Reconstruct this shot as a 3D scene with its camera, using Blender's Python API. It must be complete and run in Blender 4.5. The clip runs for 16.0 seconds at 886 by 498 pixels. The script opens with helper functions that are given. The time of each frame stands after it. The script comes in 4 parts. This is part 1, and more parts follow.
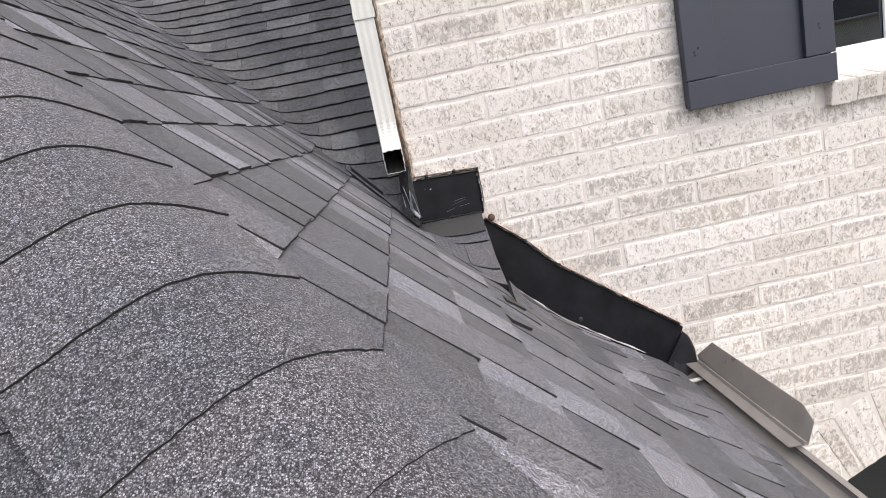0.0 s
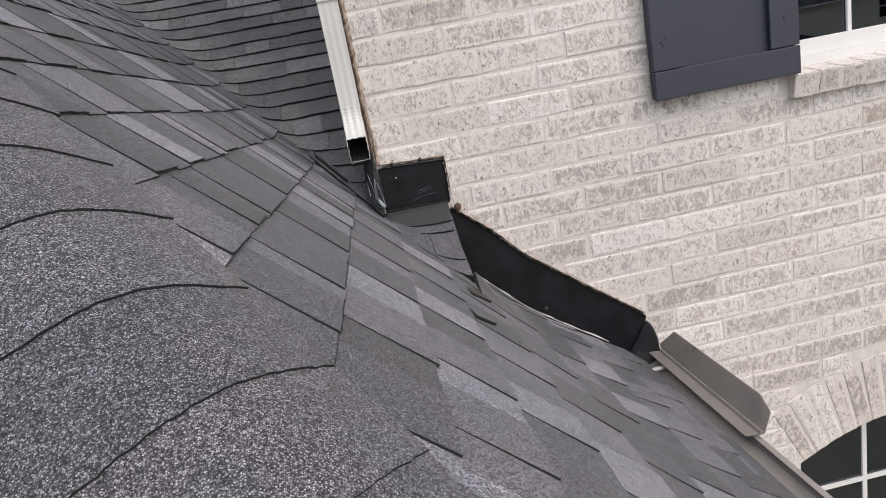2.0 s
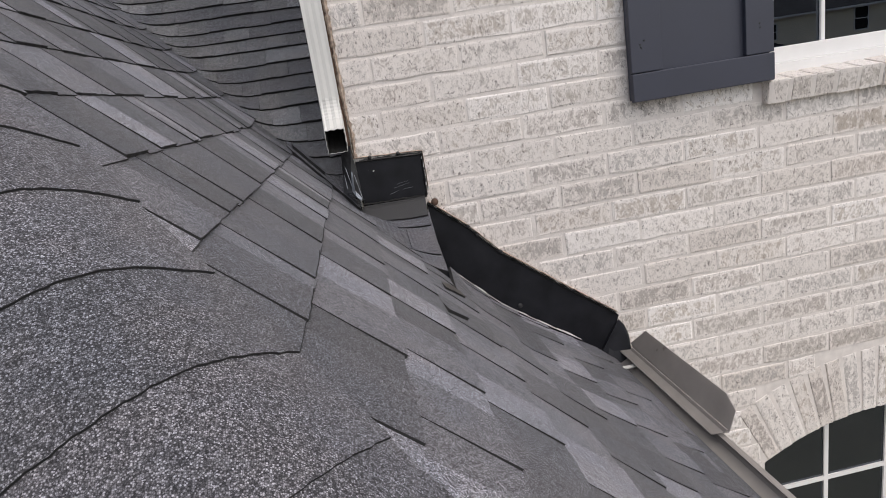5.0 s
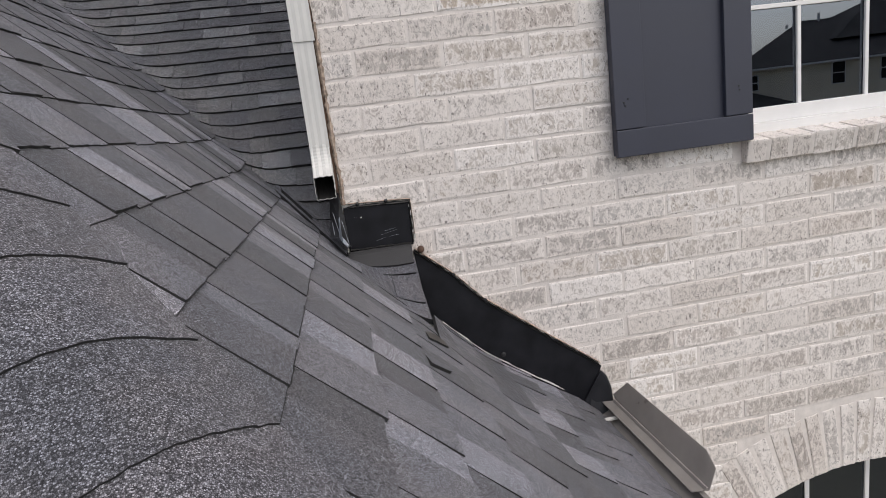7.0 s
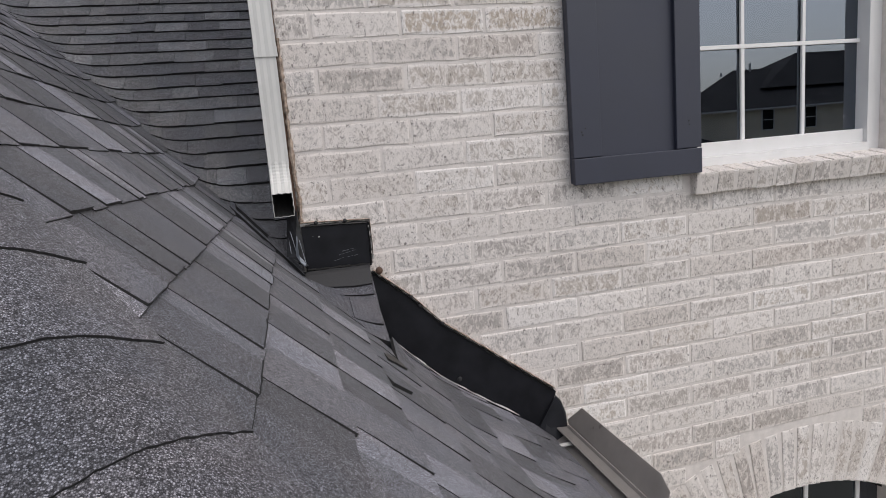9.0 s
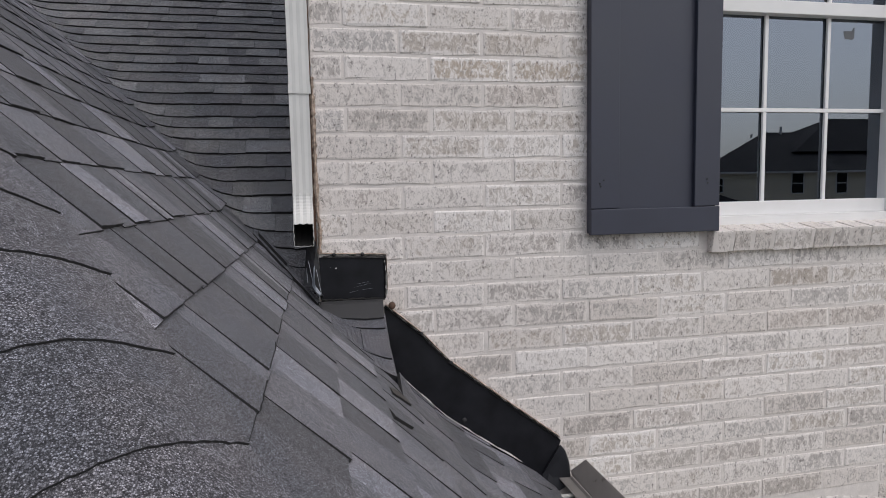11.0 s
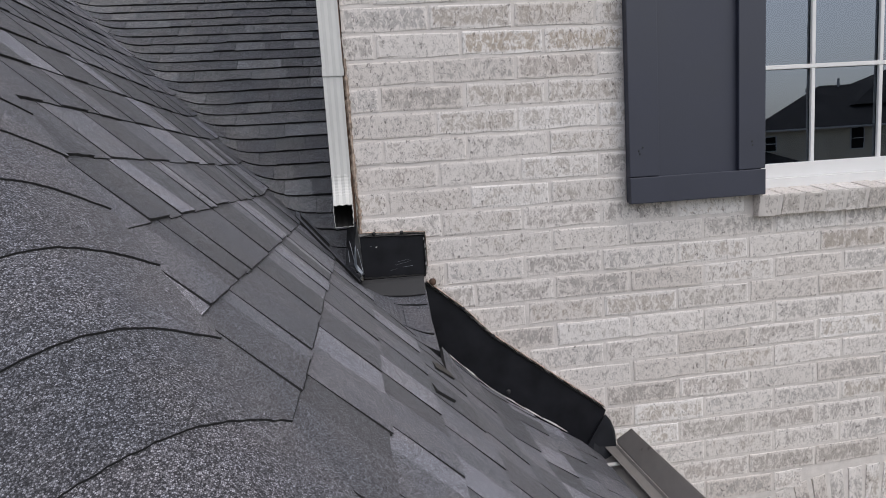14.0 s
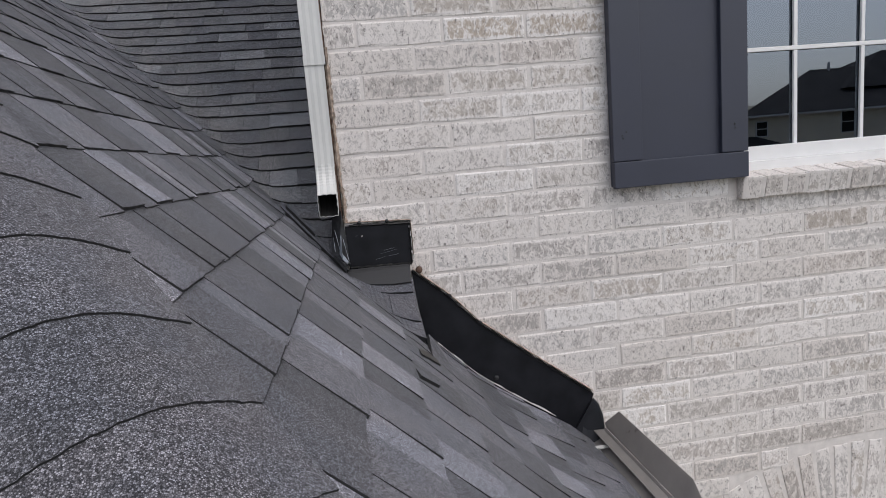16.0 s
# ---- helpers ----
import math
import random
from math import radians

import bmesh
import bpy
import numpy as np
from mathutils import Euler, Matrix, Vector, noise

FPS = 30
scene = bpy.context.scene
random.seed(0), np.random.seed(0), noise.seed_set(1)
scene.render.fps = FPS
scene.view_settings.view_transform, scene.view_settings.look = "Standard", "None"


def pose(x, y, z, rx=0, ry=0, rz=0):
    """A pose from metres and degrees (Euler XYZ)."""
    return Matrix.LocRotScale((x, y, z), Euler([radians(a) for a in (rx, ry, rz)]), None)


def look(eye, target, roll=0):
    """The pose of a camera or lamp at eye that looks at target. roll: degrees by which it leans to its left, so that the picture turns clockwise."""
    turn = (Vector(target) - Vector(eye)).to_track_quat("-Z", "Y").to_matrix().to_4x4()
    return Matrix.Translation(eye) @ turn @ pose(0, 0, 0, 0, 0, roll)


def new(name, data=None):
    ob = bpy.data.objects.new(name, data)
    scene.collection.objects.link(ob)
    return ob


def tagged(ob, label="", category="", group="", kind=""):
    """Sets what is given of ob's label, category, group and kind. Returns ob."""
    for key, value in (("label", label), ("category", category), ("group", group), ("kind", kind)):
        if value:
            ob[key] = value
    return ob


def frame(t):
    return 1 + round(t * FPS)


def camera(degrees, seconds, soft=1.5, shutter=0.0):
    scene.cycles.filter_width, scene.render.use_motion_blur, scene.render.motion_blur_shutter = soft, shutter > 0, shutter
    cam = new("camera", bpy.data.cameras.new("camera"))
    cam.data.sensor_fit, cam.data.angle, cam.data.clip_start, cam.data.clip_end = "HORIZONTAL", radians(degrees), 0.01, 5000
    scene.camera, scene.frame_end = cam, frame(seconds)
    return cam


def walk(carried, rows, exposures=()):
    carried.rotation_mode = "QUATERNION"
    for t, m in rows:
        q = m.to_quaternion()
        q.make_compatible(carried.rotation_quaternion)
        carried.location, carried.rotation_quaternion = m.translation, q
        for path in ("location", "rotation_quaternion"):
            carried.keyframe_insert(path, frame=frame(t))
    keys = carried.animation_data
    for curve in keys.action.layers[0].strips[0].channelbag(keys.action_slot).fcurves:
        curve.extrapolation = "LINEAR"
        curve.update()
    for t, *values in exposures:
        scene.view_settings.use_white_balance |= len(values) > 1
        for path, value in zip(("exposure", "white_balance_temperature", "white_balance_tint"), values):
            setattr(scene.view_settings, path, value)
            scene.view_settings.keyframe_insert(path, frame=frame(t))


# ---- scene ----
cam = camera(71.9, 16.0, 0.72)
PATH = [
    (0, (-0.015, -1.819, 3.984), (0.055, 0.137, 3.573), -11.7),
    (0.5, (-0.014, -1.788, 3.97), (0.091, 0.133, 3.421), -9.1),
    (1, (-0.005, -1.777, 3.981), (0.119, 0.14, 3.424), -9.4),
    (1.5, (0.003, -1.778, 3.994), (0.144, 0.143, 3.457), -11.3),
    (2, (0.004, -1.793, 4.002), (0.157, 0.14, 3.512), -10.9),
    (2.5, (0.008, -1.799, 4.0), (0.17, 0.135, 3.515), -10.4),
    (3, (0.009, -1.801, 3.991), (0.184, 0.131, 3.504), -9.4),
    (3.5, (0.007, -1.799, 3.984), (0.189, 0.124, 3.467), -8.4),
    (6, (0.015, -1.798, 4.016), (0.258, 0.13, 3.541), -9.3),
    (6.5, (0.01, -1.802, 4.028), (0.26, 0.138, 3.61), -7.5),
    (7, (0.019, -1.803, 4.03), (0.3, 0.135, 3.628), -7.1),
    (7.5, (0.005, -1.797, 4.027), (0.349, 0.135, 3.639), -8.1),
    (8, (-0.017, -1.786, 4.013), (0.416, 0.13, 3.638), -5.7),
    (10.5, (-0.007, -1.813, 4.006), (0.415, 0.131, 3.799), -2.7),
    (11, (-0.004, -1.825, 4.006), (0.401, 0.125, 3.82), -1.2),
    (11.5, (0.003, -1.831, 4.014), (0.397, 0.12, 3.816), -3.5),
    (12, (0.013, -1.836, 4.016), (0.352, 0.118, 3.759), -4.7),
    (12.5, (0.013, -1.835, 4.012), (0.333, 0.12, 3.737), -4.7),
    (13, (0.012, -1.841, 4.018), (0.305, 0.118, 3.743), -4.7),
    (13.5, (0.008, -1.841, 4.017), (0.274, 0.123, 3.747), -4.2),
    (14, (0.009, -1.842, 4.015), (0.268, 0.123, 3.748), -3.8),
    (14.5, (0.011, -1.846, 4.017), (0.26, 0.12, 3.744), -4.6),
    (15, (0.015, -1.844, 4.014), (0.257, 0.122, 3.736), -4.7),
    (15.5, (0.024, -1.845, 4.008), (0.28, 0.118, 3.723), -4.8),
    (16, (0.034, -1.851, 4.004), (0.308, 0.108, 3.706), -4.8),
]
walk(cam, [(t, look(eye, target, roll)) for t, eye, target, roll in PATH],
     [(0, 0.78, 6650, 11), (0.5, 0.48, 6650, 11), (1.5, 0.36, 6650, 11), (3.5, 0.24, 6600, 11), (7, 0.17, 6550, 11), (11, -0.09, 6350, 11), (13, -0.05, 6300, 10.5), (16, 0.01, 6250, 10.5)])

# ---- light ----
world = bpy.data.worlds.new("overcast_sky")
scene.world = world
world.use_nodes = True
wn, wl = world.node_tree.nodes, world.node_tree.links
sky = wn.new("ShaderNodeTexSky")
sky.sky_type = "NISHITA"
sky.sun_disc = False
sky.sun_elevation = radians(60)
sky.sun_rotation = radians(138)
sky.air_density, sky.dust_density, sky.ozone_density = 1.0, 3.6, 1.0
pale = wn.new("ShaderNodeHueSaturation")
pale.inputs["Saturation"].default_value = 0.6
wl.new(sky.outputs[0], pale.inputs["Color"])
wl.new(pale.outputs[0], wn["Background"].inputs["Color"])
wn["Background"].inputs["Strength"].default_value = 0.15
sun = new("sun", bpy.data.lights.new("sun", "SUN"))
sun.data.energy, sun.data.angle, sun.data.color = 1.4, radians(115), (1.0, 0.96, 0.91)
sun.matrix_world = look((3.8, -3.6, 9.5), (0.4, 0, 1.2))


# ---- materials ----
def material(name, rough=0.6, metal=0.0):
    m = bpy.data.materials.new(name)
    m.use_nodes = True
    n, l = m.node_tree.nodes, m.node_tree.links
    b = n["Principled BSDF"]
    b.inputs["Roughness"].default_value, b.inputs["Metallic"].default_value = rough, metal
    return m, n, l, b


def ramp(n, stops, constant=False):
    r = n.new("ShaderNodeValToRGB")
    e = r.color_ramp.elements
    while len(e) < len(stops):
        e.new(0.5)
    for k, (at, colour) in zip(e, stops):
        k.position, k.color = at, (*colour, 1)
    if constant:
        r.color_ramp.interpolation = "CONSTANT"
    return r


def noise_tex(n, l, vector, scale, detail=3.0, rough=0.55):
    t = n.new("ShaderNodeTexNoise")
    t.inputs["Scale"].default_value, t.inputs["Detail"].default_value, t.inputs["Roughness"].default_value = scale, detail, rough
    l.new(vector, t.inputs["Vector"])
    return t


def mix(n, l, kind, fac, a, b):
    m = n.new("ShaderNodeMix")
    m.data_type, m.blend_type = "RGBA", kind
    for socket, value in ((m.inputs["Factor"], fac), (m.inputs["A"], a), (m.inputs["B"], b)):
        if isinstance(value, float):
            socket.default_value = value
        elif isinstance(value, tuple):
            socket.default_value = (*value, 1)
        else:
            l.new(value, socket)
    return m.outputs["Result"]


def bump(n, l, height, strength, distance, bsdf, below=None):
    b = n.new("ShaderNodeBump")
    b.inputs["Strength"].default_value, b.inputs["Distance"].default_value = strength, distance
    l.new(height, b.inputs["Height"])
    if below is not None:
        l.new(below, b.inputs["Normal"])
    l.new(b.outputs[0], bsdf.inputs["Normal"])
    return b.outputs[0]


def spot(n, l, shift=True):
    """World place, moved by a random amount for each object."""
    g = n.new("ShaderNodeNewGeometry").outputs["Position"]
    if not shift:
        return g, None
    o = n.new("ShaderNodeObjectInfo").outputs["Random"]
    m = n.new("ShaderNodeVectorMath")
    m.operation = "MULTIPLY_ADD"
    c = n.new("ShaderNodeCombineXYZ")
    for k in range(3):
        l.new(o, c.inputs[k])
    l.new(c.outputs[0], m.inputs[0])
    m.inputs[1].default_value = (37.0, 53.0, 71.0)
    l.new(g, m.inputs[2])
    return m.outputs[0], o


TONES = {
    "side": ((0, 0.088, 0.089, 0.098), (0.22, 0.149, 0.150, 0.166), (0.42, 0.112, 0.113, 0.125), (0.6, 0.170, 0.172, 0.191), (0.72, 0.101, 0.102, 0.113), (0.85, 0.243, 0.245, 0.272)),
    "cap": ((0, 0.118, 0.119, 0.132), (0.3, 0.130, 0.129, 0.142), (0.6, 0.113, 0.114, 0.126), (0.8, 0.133, 0.133, 0.146)),
    "rear": ((0, 0.146, 0.147, 0.153), (0.2, 0.183, 0.183, 0.183), (0.4, 0.160, 0.162, 0.164), (0.58, 0.213, 0.215, 0.216), (0.7, 0.140, 0.141, 0.149), (0.84, 0.192, 0.194, 0.197), (0.93, 0.253, 0.256, 0.260)),
}


def shingle_material(name, kind, by_island=False):
    m, n, l, b = material(name, 0.92)
    place, chance = spot(n, l, False)
    chance = n.new("ShaderNodeNewGeometry").outputs["Random Per Island"] if by_island else n.new("ShaderNodeObjectInfo").outputs["Random"]
    shade = ramp(n, [(at, (r, g, bl)) for at, r, g, bl in TONES[kind]], True)
    l.new(chance, shade.inputs[0])
    # granules a little over a millimetre across, black to pale, with dark asphalt between them
    cell = n.new("ShaderNodeTexVoronoi")
    cell.inputs["Scale"].default_value = 820.0
    l.new(place, cell.inputs["Vector"])
    grain = n.new("ShaderNodeSeparateColor")
    l.new(cell.outputs["Color"], grain.inputs[0])
    speck = ramp(n, [(0.0, (0.18, 0.18, 0.19)), (0.3, (0.48, 0.48, 0.49)), (0.6, (0.98, 0.97, 0.97)), (0.82, (1.6, 1.6, 1.6)), (1.0, (2.8, 2.8, 2.82))])
    l.new(grain.outputs[0], speck.inputs[0])
    gap = ramp(n, [(0.32, (1.14, 1.14, 1.14)), (0.64, (0.42, 0.42, 0.43))])
    l.new(cell.outputs["Distance"], gap.inputs[0])
    colour = mix(n, l, "MULTIPLY", 1.0, shade.outputs[0], mix(n, l, "MULTIPLY", 1.0, speck.outputs[0], gap.outputs[0]))
    clump = ramp(n, [(0.36, (0.84, 0.84, 0.85)), (0.5, (1.0, 1.0, 1.0)), (0.64, (1.17, 1.17, 1.16))])
    l.new(noise_tex(n, l, place, 150.0, 2.0, 0.7).outputs[0], clump.inputs[0])
    colour = mix(n, l, "MULTIPLY", 1.0, colour, clump.outputs[0])
    tone = ramp(n, [(0.3, (0.84, 0.85, 0.87)), (0.44, (0.97, 0.98, 1.01)), (0.56, (1.04, 1.01, 1.0)), (0.7, (1.14, 1.15, 1.18))])
    l.new(noise_tex(n, l, place, 6.0, 4.0).outputs[0], tone.inputs[0])
    l.new(mix(n, l, "MULTIPLY", 1.0, colour, tone.outputs[0]), b.inputs["Base Color"])
    first = bump(n, l, noise_tex(n, l, place, 30.0, 3.0).outputs[0], 0.35, 0.002, b)
    depth = n.new("ShaderNodeMath")
    depth.operation = "MULTIPLY"
    depth.inputs[1].default_value = -1.0
    l.new(cell.outputs["Distance"], depth.inputs[0])
    bump(n, l, depth.outputs[0], 0.25, 0.0010, b, first)
    b.inputs["Specular IOR Level"].default_value = 0.45
    b.inputs["Sheen Weight"].default_value, b.inputs["Sheen Roughness"].default_value = 0.1, 0.4
    return m


def brick_material(name, tint=(1, 1, 1)):
    m, n, l, b = material(name, 0.88)
    place, chance = spot(n, l)
    base = ramp(n, [(0.0, (0.505, 0.450, 0.412)), (0.25, (0.415, 0.380, 0.356)), (0.5, (0.445, 0.420, 0.402)), (0.66, (0.455, 0.405, 0.358)), (0.8, (0.485, 0.430, 0.382)), (0.9, (0.525, 0.490, 0.462)), (1.0, (0.475, 0.402, 0.330))])
    l.new(chance, base.inputs[0])
    long_ = n.new("ShaderNodeVectorMath")
    long_.operation = "MULTIPLY"
    long_.inputs[1].default_value = (1.0, 1.0, 0.62)
    l.new(place, long_.inputs[0])
    blot = noise_tex(n, l, long_.outputs[0], 60.0, 9.0, 0.78)
    blot.inputs["Distortion"].default_value = 0.9
    wash = ramp(n, [(0.45, (0.0, 0.0, 0.0)), (0.49, (0.45, 0.45, 0.45)), (0.54, (1.0, 1.0, 1.0))])
    rim = n.new("ShaderNodeSeparateXYZ")
    l.new(n.new("ShaderNodeTexCoord").outputs["Generated"], rim.inputs[0])
    def calc(kind, a, b):
        m_ = n.new("ShaderNodeMath")
        m_.operation = kind
        for socket, value in zip(m_.inputs, (a, b)):
            if isinstance(value, float):
                socket.default_value = value
            else:
                l.new(value, socket)
        return m_.outputs[0]
    def inward(axis, scale):
        return calc("MULTIPLY", calc("MINIMUM", rim.outputs[axis], calc("SUBTRACT", 1.0, rim.outputs[axis])), scale)
    edge = calc("MINIMUM", inward(0, 17.0), inward(2, 5.0))
    edge = calc("MAXIMUM", calc("SUBTRACT", 1.0, edge), 0.0)
    own = calc("FRACT", calc("MULTIPLY", chance, 17.3), 0.0)
    blotted = calc("ADD", calc("ADD", blot.outputs[0], calc("MULTIPLY", edge, 0.17)), calc("MULTIPLY", calc("SUBTRACT", own, 0.38), 0.10))
    l.new(blotted, wash.inputs[0])
    pale_ = ramp(n, [(0.0, (0.755, 0.708, 0.672)), (0.5, (0.705, 0.658, 0.622)), (1.0, (0.785, 0.745, 0.715))])
    l.new(chance, pale_.inputs[0])
    colour = mix(n, l, "MIX", wash.outputs[0], base.outputs[0], pale_.outputs[0])
    dark = noise_tex(n, l, long_.outputs[0], 105.0, 5.0, 0.75)
    stain = ramp(n, [(0.55, (0.0, 0.0, 0.0)), (0.67, (0.7, 0.7, 0.7))])
    l.new(dark.outputs[0], stain.inputs[0])
    colour = mix(n, l, "MIX", stain.outputs[0], colour, (0.29, 0.26, 0.24))
    worm = noise_tex(n, l, long_.outputs[0], 75.0, 3.0, 0.6)
    worm.inputs["Distortion"].default_value = 1.6
    groove = ramp(n, [(0.0, (0.85, 0.85, 0.85)), (0.022, (0.0, 0.0, 0.0))])
    l.new(calc("ABSOLUTE", calc("SUBTRACT", worm.outputs[0], 0.5), 0.0), groove.inputs[0])
    where = ramp(n, [(0.46, (0.0, 0.0, 0.0)), (0.56, (1.0, 1.0, 1.0))])
    l.new(noise_tex(n, l, place, 60.0, 3.0, 0.6).outputs[0], where.inputs[0])
    pit = noise_tex(n, l, long_.outputs[0], 135.0, 2.0, 0.6)
    hole = ramp(n, [(0.61, (0.0, 0.0, 0.0)), (0.66, (0.85, 0.85, 0.85))])
    l.new(pit.outputs[0], hole.inputs[0])
    colour = mix(n, l, "MIX", calc("MULTIPLY", hole.outputs[0], where.outputs[0]), colour, (0.15, 0.135, 0.125))
    carved = calc("MULTIPLY", groove.outputs[0], where.outputs[0])
    colour = mix(n, l, "MIX", carved, colour, (0.24, 0.215, 0.20))
    weather = ramp(n, [(0.0, (0.93, 0.915, 0.90)), (0.5, (1.0, 1.0, 1.0)), (1.0, (1.07, 1.075, 1.08))])
    l.new(calc("FRACT", calc("MULTIPLY", chance, 41.7), 0.0), weather.inputs[0])
    colour = mix(n, l, "MULTIPLY", 1.0, colour, weather.outputs[0])
    l.new(mix(n, l, "MULTIPLY", 1.0, colour, tint), b.inputs["Base Color"])
    first = bump(n, l, blot.outputs[0], 0.4, 0.002, b)
    second = bump(n, l, carved, -0.9, 0.002, b, bump(n, l, dark.outputs[0], 0.55, 0.002, b, first))
    bump(n, l, hole.outputs[0], -0.6, 0.002, b, second)
    return m


def painted(name, colour, rough=0.5, vary=0.12, scale=9.0, grain=140.0, relief=0.12, metal=0.0):
    m, n, l, b = material(name, rough, metal)
    place, _ = spot(n, l, False)
    big = noise_tex(n, l, place, scale, 4.0)
    tone = ramp(n, [(0.3, (1 - vary, 1 - vary, 1 - vary)), (0.7, (1 + vary, 1 + vary, 1 + vary))])
    l.new(big.outputs[0], tone.inputs[0])
    l.new(mix(n, l, "MULTIPLY", 1.0, tone.outputs[0], colour), b.inputs["Base Color"])
    fine = noise_tex(n, l, place, grain, 3.0)
    rr = ramp(n, [(0.3, (rough * 0.8,) * 3), (0.7, (min(1, rough * 1.2),) * 3)])
    l.new(big.outputs[0], rr.inputs[0])
    l.new(rr.outputs[0], b.inputs["Roughness"])
    bump(n, l, fine.outputs[0], relief, 0.001, b)
    return m


SHINGLE = shingle_material("asphalt_shingle", "side")
CAPPING = shingle_material("asphalt_cap", "cap")
REARWARD = shingle_material("asphalt_rear", "rear")
SHINGLE_FAR = shingle_material("asphalt_shingle_joined", "rear", True)
EDGE = painted("asphalt_edge", (0.02, 0.02, 0.021), 0.9)
BRICK = brick_material("whitewashed_brick")
APRON = painted("dull_grey_strip", (0.032, 0.032, 0.034), 0.75, 0.3, 25.0, 300.0, 0.6)
CREASED = painted("creased_black_metal", (0.016, 0.0165, 0.019), 0.36, 0.75, 45.0, 160.0, 0.5)
MORTAR = painted("cream_mortar", (0.67, 0.625, 0.59), 0.95, 0.10, 30.0, 260.0, 0.8)
BLACK = painted("black_painted_metal", (0.011, 0.0115, 0.0145), 0.38, 0.35, 14.0, 40.0, 0.15)
BLACK.node_tree.nodes["Principled BSDF"].inputs["Specular IOR Level"].default_value = 0.25
SCUFF = painted("scuffed_metal", (0.26, 0.285, 0.32), 0.4, 0.5, 40.0, 40.0, 0.15)
TAR = painted("black_sealant", (0.01, 0.01, 0.01), 0.5, 0.3, 60.0, 90.0, 0.5)
BEAD = painted("pale_sealant", (0.45, 0.44, 0.43), 0.5, 0.2, 40.0)
SHUTTER = painted("charcoal_shutter_paint", (0.036, 0.0395, 0.059), 0.5, 0.10, 5.0, 90.0, 0.10)
VINYL = painted("white_vinyl", (0.78, 0.77, 0.76), 0.4, 0.03)
SPOUT = painted("cream_downspout_enamel", (0.60, 0.595, 0.57), 0.35, 0.06)
# near black for the pipe's inner faces: their shade is put into the colour
PIPE_SHADE = painted("shaded_pipe_inside", (0.02, 0.019, 0.018), 0.8)
BRONZE = painted("bronze_gutter_enamel", (0.27, 0.25, 0.235), 0.34, 0.12, 12.0)
# near black, standing in for the lack of light inside rooms
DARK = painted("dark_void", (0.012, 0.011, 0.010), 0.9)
WORN_SHADED = painted("worn_shaded_asphalt", (0.045, 0.040, 0.036), 0.9, 0.6, 40.0, 160.0, 0.6)
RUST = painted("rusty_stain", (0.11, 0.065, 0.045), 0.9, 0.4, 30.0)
CRUMB = painted("brown_mortar_crumbs", (0.32, 0.25, 0.20), 0.95, 0.6, 60.0, 120.0, 0.8)
NAIL = painted("nail_head", (0.02, 0.02, 0.022), 0.6)
STICKER = painted("faded_sticker", (0.13, 0.135, 0.145), 0.6, 0.2, 60.0)
# ground colour raised so that more light bounces onto the house across the street
GRASS = painted("pale_lawn", (0.15, 0.145, 0.115), 0.95, 0.4, 0.4, 20.0, 0.8)
PLASTER = painted("beige_siding", (0.86, 0.76, 0.61), 0.9, 0.1, 1.0)
FARROOF = painted("dark_far_roof", (0.016, 0.016, 0.019), 0.95, 0.2, 1.0)
INSIDE = painted("room_paint", (0.30, 0.28, 0.26), 0.9)


def glass_material(name, tint, ior):
    m, n, l, b = material(name, 0.0)
    n.remove(b)
    see, shine, fac, mixer = n.new("ShaderNodeBsdfTransparent"), n.new("ShaderNodeBsdfGlossy"), n.new("ShaderNodeFresnel"), n.new("ShaderNodeMixShader")
    see.inputs[0].default_value = (*tint, 1)
    shine.inputs[0].default_value = (0.62, 0.69, 0.80, 1)
    shine.inputs["Roughness"].default_value = 0.0
    fac.inputs["IOR"].default_value = ior
    l.new(fac.outputs[0], mixer.inputs[0])
    l.new(see.outputs[0], mixer.inputs[1])
    l.new(shine.outputs[0], mixer.inputs[2])
    l.new(mixer.outputs[0], n["Material Output"].inputs[0])
    return m


GLASS = glass_material("window_glass", (0.55, 0.58, 0.57), 2.9)
TINTED = glass_material("tinted_glass", (0.2, 0.21, 0.21), 2.3)


# ---- building helpers ----
def mesh_of(bm, name, *materials, smooth=False):
    me = bpy.data.meshes.new(name)
    bmesh.ops.recalc_face_normals(bm, faces=bm.faces)
    bm.to_mesh(me)
    bm.free()
    for m in materials:
        me.materials.append(m)
    if smooth:
        me.polygons.foreach_set("use_smooth", [True] * len(me.polygons))
    return me


def part(name, bm, mat, parent, label="", smooth=False):
    mats = mat if isinstance(mat, (list, tuple)) else [mat]
    ob = new(name, mesh_of(bm, name, *mats, smooth=smooth))
    ob.parent = parent
    return tagged(ob, label)


def thing(name, label, category, place=(0, 0, 0), group="", kind=""):
    ob = new(name)
    ob.location = place
    ob.empty_display_size = 0.05
    return tagged(ob, label, category, group, kind)


def box(bm, x0, x1, y0, y1, z0, z1, bevel=0.0, mat=0):
    v = [bm.verts.new((x, y, z)) for x in (x0, x1) for y in (y0, y1) for z in (z0, z1)]
    faces = [bm.faces.new([v[i] for i in q]) for q in ((0, 1, 3, 2), (4, 6, 7, 5), (0, 4, 5, 1), (2, 3, 7, 6), (0, 2, 6, 4), (1, 5, 7, 3))]
    for f in faces:
        f.material_index = mat
    if bevel:
        edges = list({e for f in faces for e in f.edges})
        bmesh.ops.bevel(bm, geom=edges, offset=bevel, segments=2, affect="EDGES", profile=0.6)
    return bm


def boxed(*a, **k):
    return box(bmesh.new(), *a, **k)


